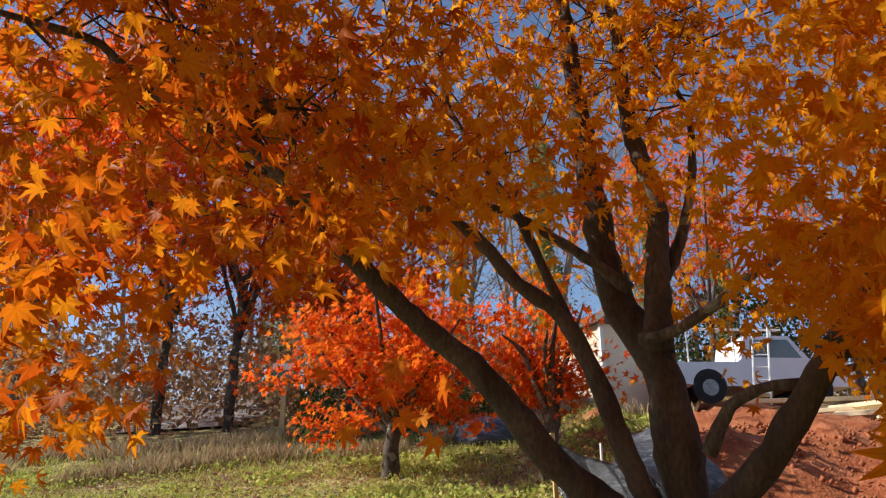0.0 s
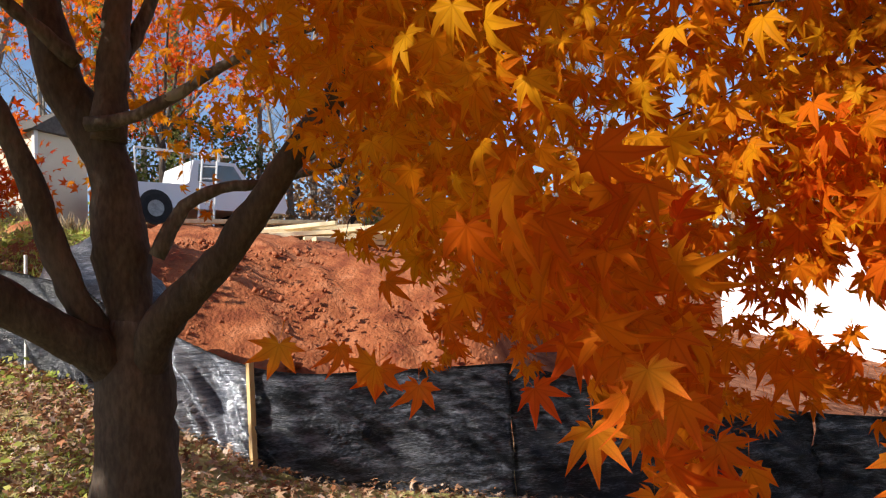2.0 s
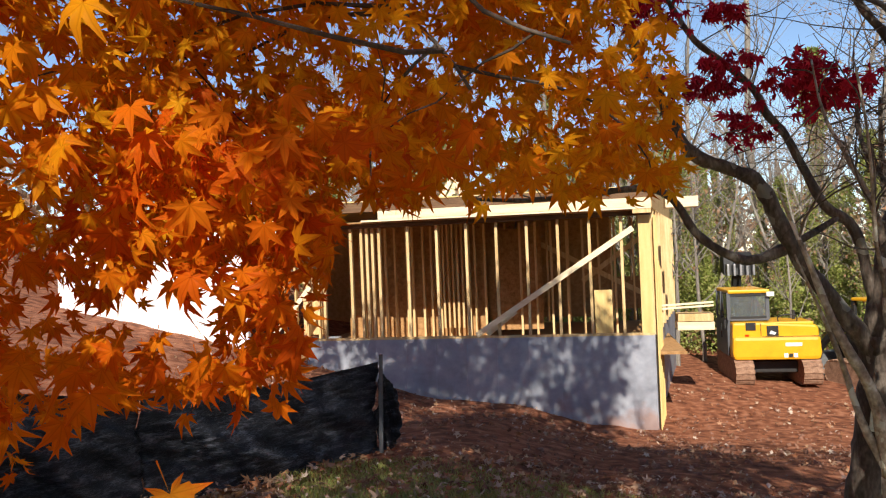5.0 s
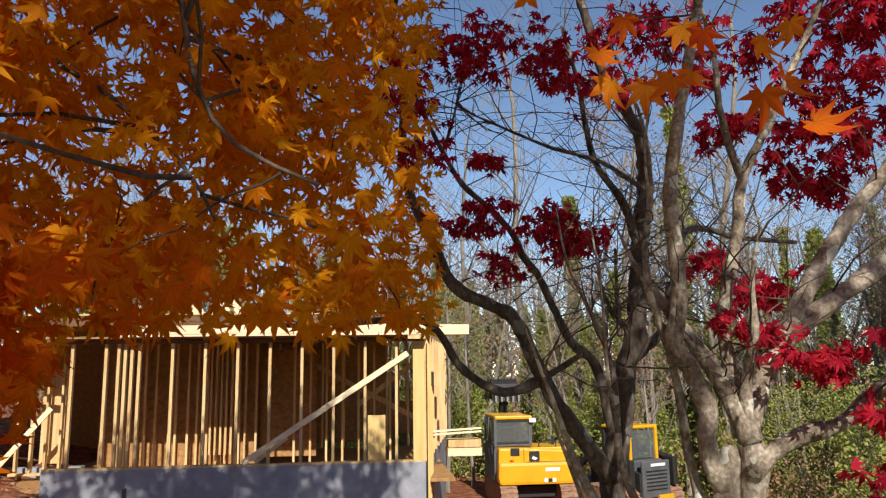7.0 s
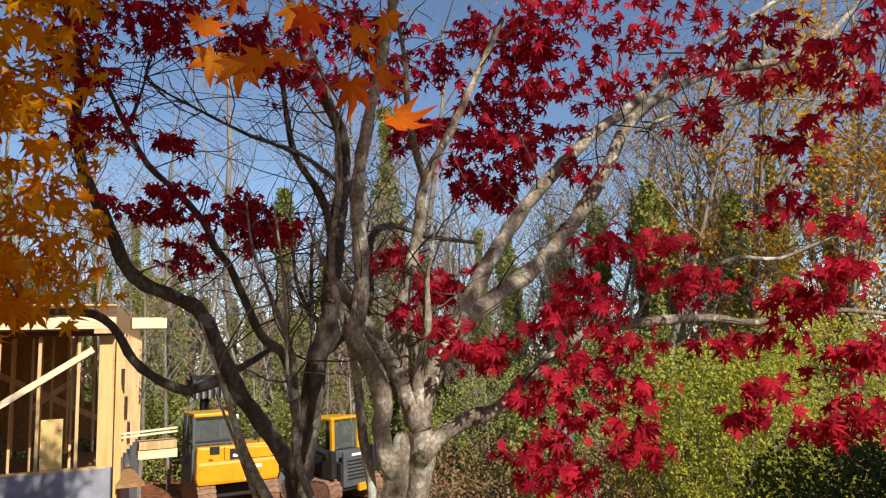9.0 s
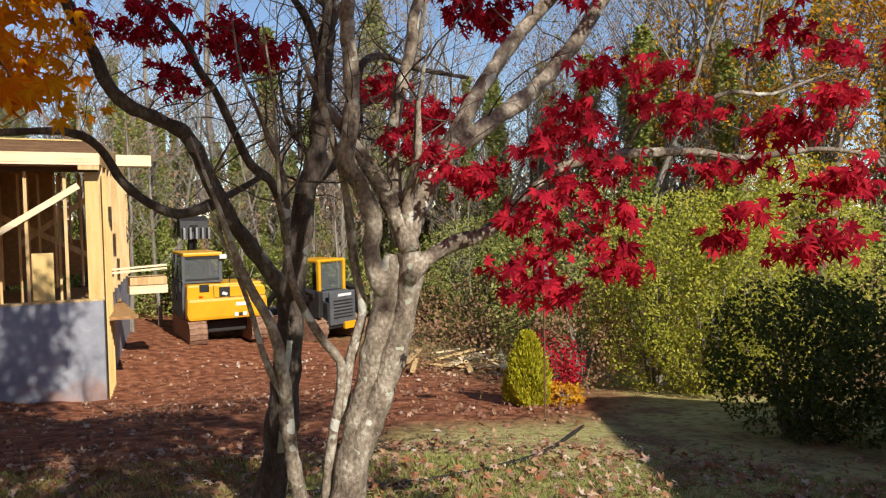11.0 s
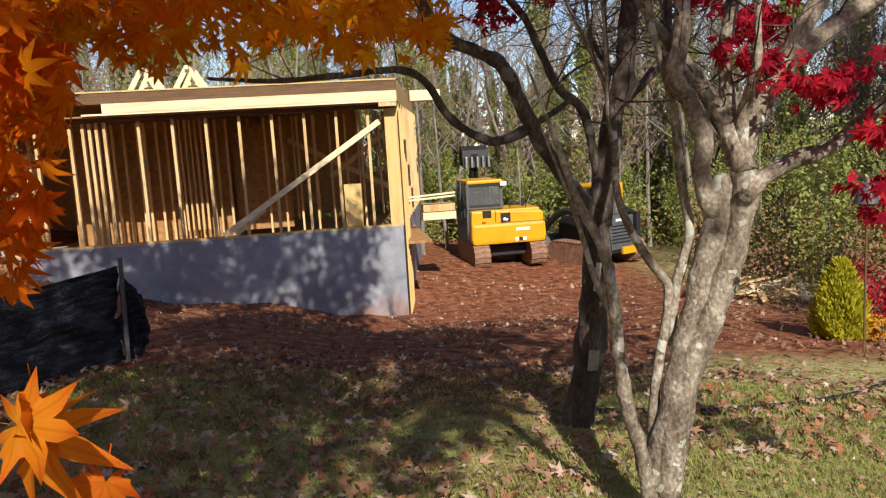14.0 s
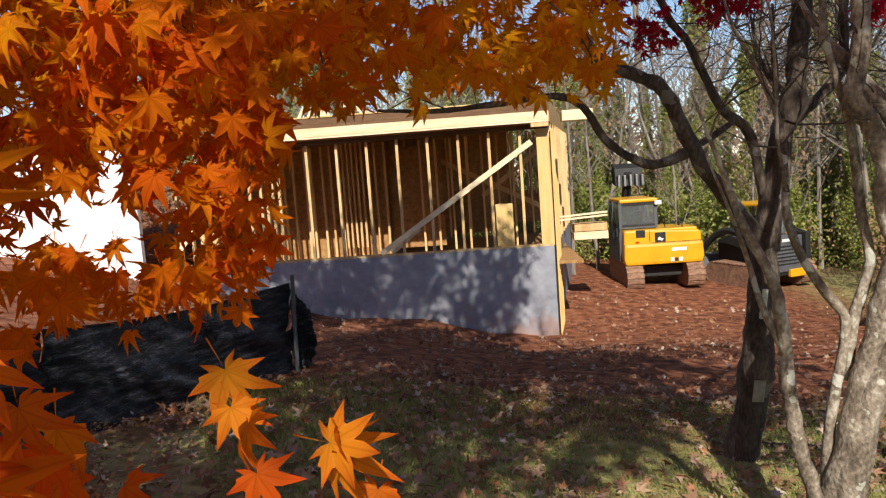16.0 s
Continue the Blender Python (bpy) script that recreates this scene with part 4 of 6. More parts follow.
def canopy_open(p):
    """Whether the orange crown reaches p: it hangs low beside the trunk, and high over the yard."""
    x, y, z = p[0] + 0.13, p[1] + 0.03, p[2]
    d = math.hypot(x, y)
    az = math.degrees(math.atan2(-x, y))
    el = math.degrees(math.atan2(z - 1.6, d))
    if d < 0.42 and abs(z - 1.6) < 0.42:
        return False
    if az < -9 or az > 152:
        return False
    for ex, ey, ez in ((0.346, -0.16, 1.64), (0.28, -0.14, 1.61), (0.145, -0.12, 1.59)):
        # a gap below the crown, through which the lawn and the drive show
        a = math.degrees(math.atan2(ex - p[0], p[1] - ey))
        e = math.degrees(math.atan2(p[2] - ez, math.hypot(p[0] - ex, p[1] - ey)))
        if 86 < a < 120 + 2 * math.sin(e) and e < 16.5 + 2.5 * math.sin(a * 0.6) + 1.5 * math.sin(a * 1.7):
            return False
    if 25 < az < 37 and -7.5 < el < 0.5 and noise.noise((az * 0.3, el * 0.35, 9)) > 0.04:
        return False  # the white wall shows through here
    if d < 1.45 and az < 41:
        return d > 1.1 and (el > 10 or (18 < az < 41 and d > 1.2 and el > -10))
    if d < 1.0 and az < 56:
        return -21 + 15 * min(1, max(0, (az - 43) / 8)) < el < 20
    if az < 17:
        return el > 5.5 + 1.5 * math.sin(az * 0.9)
    if az < 36:
        return el > max(-9.0, 5.5 - 15 * max(0, (az - 16.5) / 4.5)) + 1.5 * math.sin(az * 1.7)
    if az < 62:
        return el > -12 + 8.5 * min(1, max(0, (az - 45) / 6)) + 2 * math.sin(az * 0.9)
    if az < 68:
        return el > 3 + 3 * math.sin(az)
    if az < 112:
        low = 14 if az < 79 else 24
        return d > 1.25 and el > (11 + 3 * math.sin(az * 0.7) if d > 3.4 else low + 3 * math.sin(az * 0.7) if d < 2.6 else 26 + 4 * math.sin(az * 0.5))
    if az < 122:
        return el > 12 + 2.5 * math.sin(az * 0.7)
    return el > 6 + 3 * math.sin(az * 0.35)


tb, tp3 = twigs(ORANGE, 420, 9, (0.4, 1.2), 0.006, 0.15, canopy_open)
part("twig_spray", tb, M_BARK_D, orange_tree)["kind"] = "stuff"


def spray_points(n, rng, az, el, dist):
    """Leaf places in layered sprays through the low crown round the yard."""
    out = []
    while len(out) < n:
        a, e, d = rng.uniform(*az), rng.uniform(*el), dist[0] + (dist[1] - dist[0]) * rng.rand() ** 1.3
        c = np.array([-d * math.sin(radians(a)), d * math.cos(radians(a)), 1.6 + d * math.tan(radians(e))])
        if not canopy_open(c):
            continue
        k = rng.randint(4, 10)
        q = c + rng.normal(size=(k, 3)) * np.array([0.10, 0.10, 0.035])
        out += [p for p in q if canopy_open(p)]
    return np.array(out[:n])


P1 = spray_points(6600, rng, (-9, 36), (3, 46), (1.7, 3.7))
P2 = spray_points(3600, rng, (34, 68), (-16, 46), (1.0, 3.0))
P6 = spray_points(620, rng, (15, 38), (-13, 12), (1.25, 2.1))
P3 = spray_points(110, rng, (41, 57), (-20, 6), (0.6, 0.98))
P4 = spray_points(5200, rng, (64, 114), (8, 48), (2.4, 5.4))
P5 = spray_points(2500, rng, (108, 152), (0, 48), (1.2, 4.0))
P7 = np.concatenate([spray_points(650, rng, (62, 79), (13, 42), (1.3, 2.6)), spray_points(200, rng, (98, 112), (22, 42), (1.3, 2.6))])
PT = np.array([p for p in tp3 for _ in range(2)]) + rng.normal(size=(2 * len(tp3), 3)) * 0.04
M_LEAF_GO = leaf_mat("yellow_orange_leaf", [(0.48, 0.09, 0.005), (0.58, 0.16, 0.006), (0.68, 0.28, 0.010), (0.44, 0.06, 0.006)], 0.6)
M_LEAF_RO = leaf_mat("red_orange_leaf", [(0.66, 0.12, 0.006), (0.74, 0.19, 0.007), (0.78, 0.28, 0.009), (0.62, 0.08, 0.007)], 0.6)
crown(orange_tree, hanging(P5, rng.uniform(0.04, 0.062, len(P5)), rng), M_LEAF_GO, "yellow-orange palmate leaves in sun")
PR = np.concatenate([P3, P6, P2[P2[:, 2] < 1.7]])
crown(orange_tree, hanging(PR, rng.uniform(0.042, 0.066, len(PR)), rng), M_LEAF_RO, "red-orange palmate leaves")
P = np.concatenate([P1, P2[P2[:, 2] >= 1.7], P4, P7, PT])
crown(orange_tree, hanging(P, rng.uniform(0.042, 0.066, len(P)), rng), M_LEAF_O, "orange palmate leaves")
# leaves that hang closest, each by itself
leaf_meshes = []
for form in LEAF_FORMS:
    V, F, T, VN = maple_leaf(False, *form)
    lme = bpy.data.meshes.new("leaf")
    lme.from_pydata(V.tolist(), [], F)
    lme.attributes.new("tip", "FLOAT", "POINT").data.foreach_set("value", T.astype(np.float32))
    lme.attributes.new("vein", "FLOAT", "POINT").data.foreach_set("value", VN.astype(np.float32))
    lme.polygons.foreach_set("use_smooth", [True] * len(lme.polygons))
    lme.materials.append(M_LEAF_Y)
    leaf_meshes.append(lme)
lr = random.Random(12)


def near_leaf(p, size, rx, ry, rz):
    """rx turns the leaf's plane, tips down; ry swings it; rz turns it about the upright."""
    ob = new("leaf", lr.choice(leaf_meshes))
    ob.matrix_world = Matrix.Translation(p) @ pose(0, 0, 0, 0, 0, rz) @ pose(0, 0, 0, rx, 0, 0) @ pose(0, 0, 0, 0, 0, ry) @ Matrix.Diagonal((size, size, size, 1))
    ob.parent = orange_tree
    return ob


def sprig(x, y, z, n, size, spread, turn):
    """A few leaves that hang together from one shoot."""
    for k in range(n):
        q = (x + lr.gauss(0, spread), y + lr.gauss(0, spread), z + lr.gauss(0, spread * 0.6))
        near_leaf(q, size * lr.uniform(0.8, 1.15), lr.uniform(-125, -65), lr.gauss(0, 28), turn + lr.gauss(0, 30))


for x, y, z, n in ((-0.36, 0.51, 1.42, 2), (-0.45, 0.47, 1.41, 2), (-0.53, 0.43, 1.42, 2), (-0.58, 0.33, 1.47, 3),
                   (-0.47, 0.28, 1.52, 3), (-0.62, 0.28, 1.49, 1), (-0.47, 0.44, 1.41, 2), (-0.38, 0.45, 1.39, 2), (-0.30, 0.47, 1.40, 2), (-0.27, 0.50, 1.37, 1), (-0.50, 0.39, 1.42, 2), (-0.54, 0.36, 1.43, 3), (-0.60, 0.36, 1.50, 1)):
    sprig(x, y, z, n, 0.047, 0.03, 35)
for x, y, z, n in ((-0.70, 0.19, 1.53, 2), (-0.73, 0.15, 1.55, 2), (-0.72, 0.10, 1.58, 1)):
    sprig(x, y, z, n, 0.042, 0.025, 60)
for x, y, z, n in ((-0.92, -0.42, 1.78, 4), (-0.98, -0.52, 1.83, 3), (-0.86, -0.40, 1.90, 3)):
    sprig(x, y, z, n, 0.045, 0.05, 110)
for az, el, d, n in ((-20, 26, 1.0, 1), (-23.5, 23, 0.95, 2), (-26, 25, 0.95, 2), (-28, 22, 0.9, 2), (-30.5, 20, 0.9, 2), (-33, 22, 0.9, 2), (-36, 18.5, 0.88, 2), (-22, 27, 0.95, 1)):
    sprig(-d * math.sin(radians(az)), d * math.cos(radians(az)), 1.66 + d * math.tan(radians(el)), n, 0.046, 0.035, az)


# ---- silt fence ----
fence = thing("silt_fence", "sagging black fabric silt fence on wooden stakes", "fence")


def fence_panel(a, b, h0, h1, material, sag=0.06, name="panel", label=""):
    """A hanging, rippled sheet from a to b (plan), h0 and h1 high at its ends."""
    bm = bmesh.new()
    n, mrow = 60, 22
    grid = []
    A, B = Vector((*a, 0)), Vector((*b, 0))
    nrm = Vector((-(B - A).y, (B - A).x, 0)).normalized()
    for i in range(n + 1):
        u = i / n
        p = A.lerp(B, u)
        g = gz(p.x, p.y) - 0.06
        h = h0 + (h1 - h0) * u - sag * math.sin(math.pi * u)
        row = []
        for j in range(mrow + 1):
            v = j / mrow
            o = 0.11 * noise.noise((u * 2.2, v * 3.5 + u * 4, a[0])) + 0.045 * noise.noise((u * 5, v * 11 + u * 12, a[1])) + 0.055 * abs(noise.noise((u * 2 - v * 1.5, v * 8 + u * 10, a[0] * 3)))
            row.append(bm.verts.new(p + nrm * (o * (0.4 + math.sin(math.pi * v))) + Vector((0, 0, g + (h + 0.06) * v))))
        grid.append(row)
    for i in range(n):
        for j in range(mrow):
            bm.faces.new((grid[i][j], grid[i + 1][j], grid[i + 1][j + 1], grid[i][j + 1]))
    bmesh.ops.solidify(bm, geom=list(bm.faces), thickness=0.006)
    return part(name, bm, material, fence, label, smooth=True)


FP = [(-6.6, -0.35), (-5.75, 0.35), (-5.45, 0.85), (-5.05, 1.33), (-4.3, 2.9), (-3.35, 4.9), (-2.17, 7.15)]
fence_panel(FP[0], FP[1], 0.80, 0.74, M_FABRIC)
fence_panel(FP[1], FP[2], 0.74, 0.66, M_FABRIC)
fence_panel(FP[2], FP[3], 0.66, 0.66, M_FILM, 0.02, label="glossy black film with sky reflection painted in pale streaks")
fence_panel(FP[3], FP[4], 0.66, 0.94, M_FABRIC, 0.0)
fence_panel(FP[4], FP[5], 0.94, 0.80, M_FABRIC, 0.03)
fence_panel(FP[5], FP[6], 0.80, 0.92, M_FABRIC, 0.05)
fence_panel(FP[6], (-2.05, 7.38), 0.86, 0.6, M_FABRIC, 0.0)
for (x, y), h in zip((FP[0], FP[3], FP[6]), (0.88, 0.70, 1.0)):
    part("stake", box((x + 0.02, y - 0.03, gz(x, y) + h / 2 - 0.1), (0.04, 0.04, h + 0.2), Euler((0.02, 0.03, 0.3)).to_matrix().to_4x4(), 0.004), M_GREYM if y > 7 else M_LUMBER, fence)


# ---- high crown of the orange maple: unseen leaves added for shade ----
def blob_points(n, c, r, rng, holes=2.2):
    """Points in an uneven ellipsoid with gaps."""
    out = []
    while len(out) < n:
        q = rng.uniform(-1, 1, 3)
        if q @ q > 1:
            continue
        p = np.array(c) + q * np.array(r)
        if noise.noise(Vector(p) * holes) > 0.05 - 0.25 * (1 - q @ q):
            k = rng.randint(2, 7)
            out += list(p + rng.normal(size=(k, 3)) * 0.09)
    return np.array(out[:n])


# Out of view; placed to dapple the lower crown, yard and concrete.
SHADE_HIGH = np.concatenate([blob_points(5600, (0.5, -0.8, 5.6), (1.6, 3.2, 1.4), rng, 0.8), blob_points(9500, (-1.7, 4.1, 6.8), (3.7, 2.6, 1.5), rng, 0.8)])
# Out of view; more leaves added to shade the near sprays and yard.
SHADE_NEAR = np.concatenate([blob_points(2400, (-0.9, -2.2, 6.9), (3.1, 3.0, 0.8), rng, 0.8), blob_points(620, (-0.8, -1.7, 3.75), (1.2, 1.25, 0.4), rng, 1.2), blob_points(2200, (0.2, -0.3, 7.0), (2.6, 1.6, 0.7), rng, 0.8)])
scatter("crown", maple_leaf(True), placed(SHADE_NEAR, rng.uniform(0.085, 0.125, len(SHADE_NEAR)), (0, -0.3, 0.9), 0.5, rng), M_LEAF_O, orange_tree, "orange palmate leaves")
scatter("crown", maple_leaf(True), placed(SHADE_HIGH, rng.uniform(0.085, 0.125, len(SHADE_HIGH)), (0, -0.3, 0.9), 0.5, rng), M_LEAF_O, orange_tree, "orange palmate leaves")
# Out of view; added to cut sky light on the lawn below.
SHADE_OVER = blob_points(5200, (-0.7, 2.5, 5.0), (2.5, 1.9, 0.7), rng, 0.9)
scatter("crown", maple_leaf(True), placed(SHADE_OVER, rng.uniform(0.085, 0.125, len(SHADE_OVER)), (0, -0.3, 0.9), 0.5, rng), M_LEAF_O, orange_tree, "orange palmate leaves")
# Out of view behind; added to shade the left-hand leaves and trunk.
SHADE_BACK = blob_points(3600, (-2.6, -4.7, 5.2), (2.0, 1.7, 0.9), rng, 0.9)
scatter("crown", maple_leaf(True), placed(SHADE_BACK, rng.uniform(0.085, 0.125, len(SHADE_BACK)), (0, -0.3, 0.9), 0.5, rng), M_LEAF_O, orange_tree, "orange palmate leaves")
# Unseen crimson leaves, placed so their shadow falls on the near maple's limbs.
SHADE_CRIMSON = blob_points(2600, (2.9, -0.6, 6.3), (2.2, 3.2, 1.0), rng, 1.2)
scatter("crown", maple_leaf(True), placed(SHADE_CRIMSON, rng.uniform(0.07, 0.1, len(SHADE_CRIMSON)), (0, -0.3, 0.9), 0.5, rng), M_LEAF_C, rear_tree, "crimson palmate leaves")


# ---- the house behind, whose shadow lies on the lawn ----
bm = prism([(3.5, -1.5), (14.0, -1.5), (14.0, 4.0), (10.4, 4.8), (8.8, 6.2), (7.8, 6.35), (4.25, 3.3), (3.5, 2.7)], "y", -9.0, -2.0)
tagged(part("wall_dwelling", bm, M_CREAM), "plain cream gable wall of the dwelling", "wall", kind="structure")


# ---- tracked excavator ----
def track(parent, x, w, length, h):
    """A crawler track about x, in its machine's coordinates, with grouser shoes."""
    r = h / 2
    L = length / 2 - r
    out = []
    for k in range(9):
        a = -math.pi / 2 + math.pi * k / 8
        out.append((L + r * math.cos(a), r + r * math.sin(a)))
    for k in range(9):
        a = math.pi / 2 + math.pi * k / 8
        out.append((-L + r * math.cos(a), r + r * math.sin(a)))
    t = part("track", prism(out, "x", x - w / 2, x + w / 2, 0.0), M_TRACK, parent)
    per = [(Vector(out[k]), Vector(out[(k + 1) % len(out)])) for k in range(len(out))]
    total = sum((b - a).length for a, b in per)
    n = int(total / 0.15)
    for s in range(n):
        d = total * s / n
        for a, b in per:
            if d <= (b - a).length:
                q = a.lerp(b, d / (b - a).length)
                ang = math.atan2((b - a).y, (b - a).x)
                break
            d -= (b - a).length
        sh_ = part("track_shoe", box((0, 0, 0), (w + 0.03, 0.11, 0.035), None, 0.006), M_TRACK, t) if s == 0 else new("track_shoe", sh_.data)
        sh_.parent = t
        sh_.matrix_basis = Matrix.Translation((x, q.x, q.y)) @ Euler((ang, 0, 0)).to_matrix().to_4x4()
    return t


exc = thing("excavator", "yellow tracked excavator with dark cab parked on red clay", "excavator", (4.25, 19.7, gz(4.25, 19.7) + 0.02), 1)
for sx in (-1, 1):
    track(exc, sx * 0.86, 0.46, 2.7, 0.66)
part("undercarriage", box((0, 0, 0.42), (1.3, 1.5, 0.3), None, 0.03), M_BLACKM, exc)
part("slew_ring", add_cyl(bmesh.new(), (0, 0, 0.5), (0, 0, 0.66), 0.5, n=28), M_BLACKM, exc)
body = [(-1.08, 0.66), (1.08, 0.66), (1.12, 0.80), (1.12, 1.45), (1.06, 1.54), (-0.02, 1.60), (-0.30, 1.62), (-1.08, 1.62), (-1.12, 0.8)]
part("upper_body", prism(body, "y", -1.05, 0.95, 0.06), M_YELLOW, exc)
part("counterweight", prism([(-1.10, 0.66), (1.10, 0.66), (1.14, 0.85), (1.12, 1.26), (-1.12, 1.26), (-1.14, 0.85)], "y", -1.22, -1.0, 0.09), M_YELLOW, exc)
part("engine_hood", box((0.45, -0.4, 1.55), (1.15, 1.1, 0.14), None, 0.04), M_YELLOW, exc)
part("body_seam", box((0.36, -1.225, 1.27), (1.45, 0.012, 0.012)), M_BLACKM, exc)
part("body_seam", box((-0.36, -1.06, 1.2), (0.012, 0.02, 0.8)), M_BLACKM, exc)
cab = part("cab", prism([(-1.16, 0.72), (-1.08, 0.72), (-1.08, 1.64), (-0.06, 1.64), (-0.06, 1.70), (-1.12, 1.70), (-1.16, 1.5)], "y", -0.72, 0.9, 0.01), M_GREYM, exc, "dark grey cab sill and side panel")
part("cab_roof", box((-0.57, 0.1, 2.42), (1.1, 1.72, 0.10), None, 0.035), M_YELLOW, cab)
for x, y in ((-1.10, -0.68), (-0.08, -0.68), (-1.10, 0.84), (-0.08, 0.84), (-1.12, 0.15)):
    part("cab_pillar", box((x, y, 2.03), (0.10, 0.09, 0.74), None, 0.012), M_GREYM, cab)
part("window_frame", box((-0.59, -0.70, 2.34), (0.98, 0.05, 0.09), None, 0.01), M_BLACKM, cab)
part("window_frame", box((-0.59, -0.70, 1.73), (0.98, 0.05, 0.07), None, 0.01), M_BLACKM, cab)
part("rear_window", box((-0.59, -0.70, 2.03), (0.92, 0.012, 0.56)), M_GLASS, cab)
for y in (-0.27, 0.5):
    part("side_window", box((-1.12, y, 2.03), (0.012, 0.66, 0.62)), M_GLASS, cab)
part("front_window", box((-0.59, 0.86, 2.03), (0.92, 0.012, 0.62)), M_GLASS, cab)
part("operator_seat", box((-0.6, 0.0, 1.86), (0.46, 0.16, 0.5), None, 0.06), M_BLACKM, cab)
part("door_handle", add_cyl(bmesh.new(), (-1.20, -0.1, 1.15), (-1.20, -0.1, 1.55), 0.018, n=8), M_BLACKM, cab)
part("exhaust_pipe", add_cyl(bmesh.new(), (0.72, -0.2, 1.55), (0.72, -0.2, 1.86), 0.045, n=12), M_BLACKM, exc)
part("hood_rail", tube(bmesh.new(), smooth_line([(0.15, -0.85, 1.6), (0.16, -0.85, 1.76), (0.6, -0.85, 1.78), (0.62, -0.85, 1.6)], 0.08), 0.016, 0.016, 7), M_BLACKM, exc)
part("work_light", box((-0.02, -0.78, 2.34), (0.2, 0.1, 0.12), None, 0.02), M_WHITE, cab)
part("mirror", box((-1.19, -0.6, 1.55), (0.05, 0.03, 0.24), None, 0.01), M_BLACKM, cab)
part("vent_panel", box((-0.62, -1.065, 1.52), (0.26, 0.02, 0.2), None, 0.01), M_BLACKM, exc)
part("reflector", box((-0.72, -1.065, 1.26), (0.1, 0.02, 0.1), None, 0.005), M_LEAF_R, exc)
part("badge", box((-0.06, -1.068, 1.40), (0.30, 0.02, 0.26), None, 0.009), M_BLACKM, exc, "black square badge with a pale mark")
part("badge_mark", prism([(-0.14, 1.33), (-0.02, 1.30), (0.03, 1.35), (-0.04, 1.38), (-0.10, 1.41), (-0.13, 1.37)], "y", -1.084, -1.076), M_WHITE, exc)
part("decal", box((0.42, -1.226, 1.06), (0.42, 0.01, 0.09)), M_WHITE, exc, "worn white decal")
for dx in (0.22, 0.46):
    part("decal", box((dx, -1.226, 0.78), (0.1, 0.01, 0.11)), M_WHITE, exc)
part("plate", box((0.34, -1.226, 0.78), (0.1, 0.012, 0.09)), M_BLACKM, exc)
bm = tube(bmesh.new(), smooth_line([(0.15, 0.9, 1.2), (0.15, 1.9, 1.9), (0.1, 2.5, 2.1), (0.0, 3.0, 2.0)], 0.2), 0.2, 0.15, 8)
part("boom", bm, M_BLACKM, exc)
part("arm", add_box(bmesh.new(), (-0.2, 2.6, 2.5), (0.25, 0.3, 1.5), Euler((0.4, 0, 0)).to_matrix().to_4x4(), 0.03), M_BLACKM, exc)
buck = part("bucket", prism([(2.2, 2.45), (2.8, 2.55), (2.9, 2.9), (2.6, 3.15), (2.3, 3.0)], "x", -0.62, 0.28, 0.02), M_BLACKM, exc, "dark steel bucket curled up behind the cab")
for k in range(5):
    part("bucket_tooth", box((-0.54 + 0.19 * k, 2.1, 2.62), (0.07, 0.25, 0.35), None, 0.01), M_STEEL, buck)
buck.location.z = 0.3

exc.scale = (0.88, 0.88, 0.92)

# ---- compact track loader ----
skid = thing("skid_loader", "dark compact track loader with yellow trim parked on clay", "loader", (6.95, 19.6, gz(6.95, 19.6) + 0.02), 24)
for sx in (-1, 1):
    track(skid, sx * 0.75, 0.4, 1.9, 0.62)
part("chassis", prism([(-0.9, 0.3), (0.75, 0.3), (0.95, 0.6), (0.95, 1.15), (0.5, 1.3), (-0.9, 1.0)], "x", -0.52, 0.52, 0.03), M_BLACKM, skid)
part("bumper", box((0.28, -0.96, 0.36), (0.5, 0.1, 0.2), None, 0.02), M_YELLOW, skid)
part("decal", box((0.05, -0.975, 1.2), (0.5, 0.012, 0.07)), M_WHITE, skid)
cabs = part("cab", box((0, -0.05, 1.05), (1.0, 1.25, 0.5), None, 0.04), M_GREYM, skid)
for sx in (-1, 1):
    part("cab_post", box((sx * 0.46, -0.52, 1.7), (0.09, 0.10, 0.84), None, 0.015), M_YELLOW, cabs)
    part("cab_post", box((sx * 0.46, 0.42, 1.7), (0.09, 0.10, 0.84), None, 0.015), M_BLACKM, cabs)
part("rear_window", box((0, -0.52, 1.68), (0.84, 0.012, 0.7)), M_GLASS, cabs)
part("operator_seat", box((0, -0.1, 1.5), (0.5, 0.16, 0.6), None, 0.06), M_BLACKM, cabs)
part("roof", box((0, -0.05, 2.12), (1.05, 1.0, 0.08), None, 0.03), M_YELLOW, cabs)
part("rear_door", box((0, -0.92, 0.85), (0.95, 0.08, 0.9), None, 0.03), M_GREYM, skid, "dark grille door")
for k in range(6):
    part("grille_slat", box((0, -0.965, 0.6 + 0.09 * k), (0.7, 0.02, 0.03)), M_BLACKM, skid)
for sx in (-1, 1):
    part("lift_arm", tube(bmesh.new(), smooth_line([(sx * 0.8, -0.75, 1.25), (sx * 0.8, 0.3, 1.45), (sx * 0.8, 1.1, 1.0), (sx * 0.78, 1.45, 0.35)], 0.2), 0.11, 0.08, 6), M_BLACKM, skid)
    part("tower", box((sx * 0.75, -0.7, 1.0), (0.16, 0.4, 0.7), None, 0.03), M_BLACKM, skid)
part("bucket", prism([(1.4, 0.05), (2.1, 0.08), (2.1, 0.16), (1.55, 0.25), (1.45, 0.75), (1.38, 0.7)], "x", -0.95, 0.95, 0.01), M_STEEL, skid)


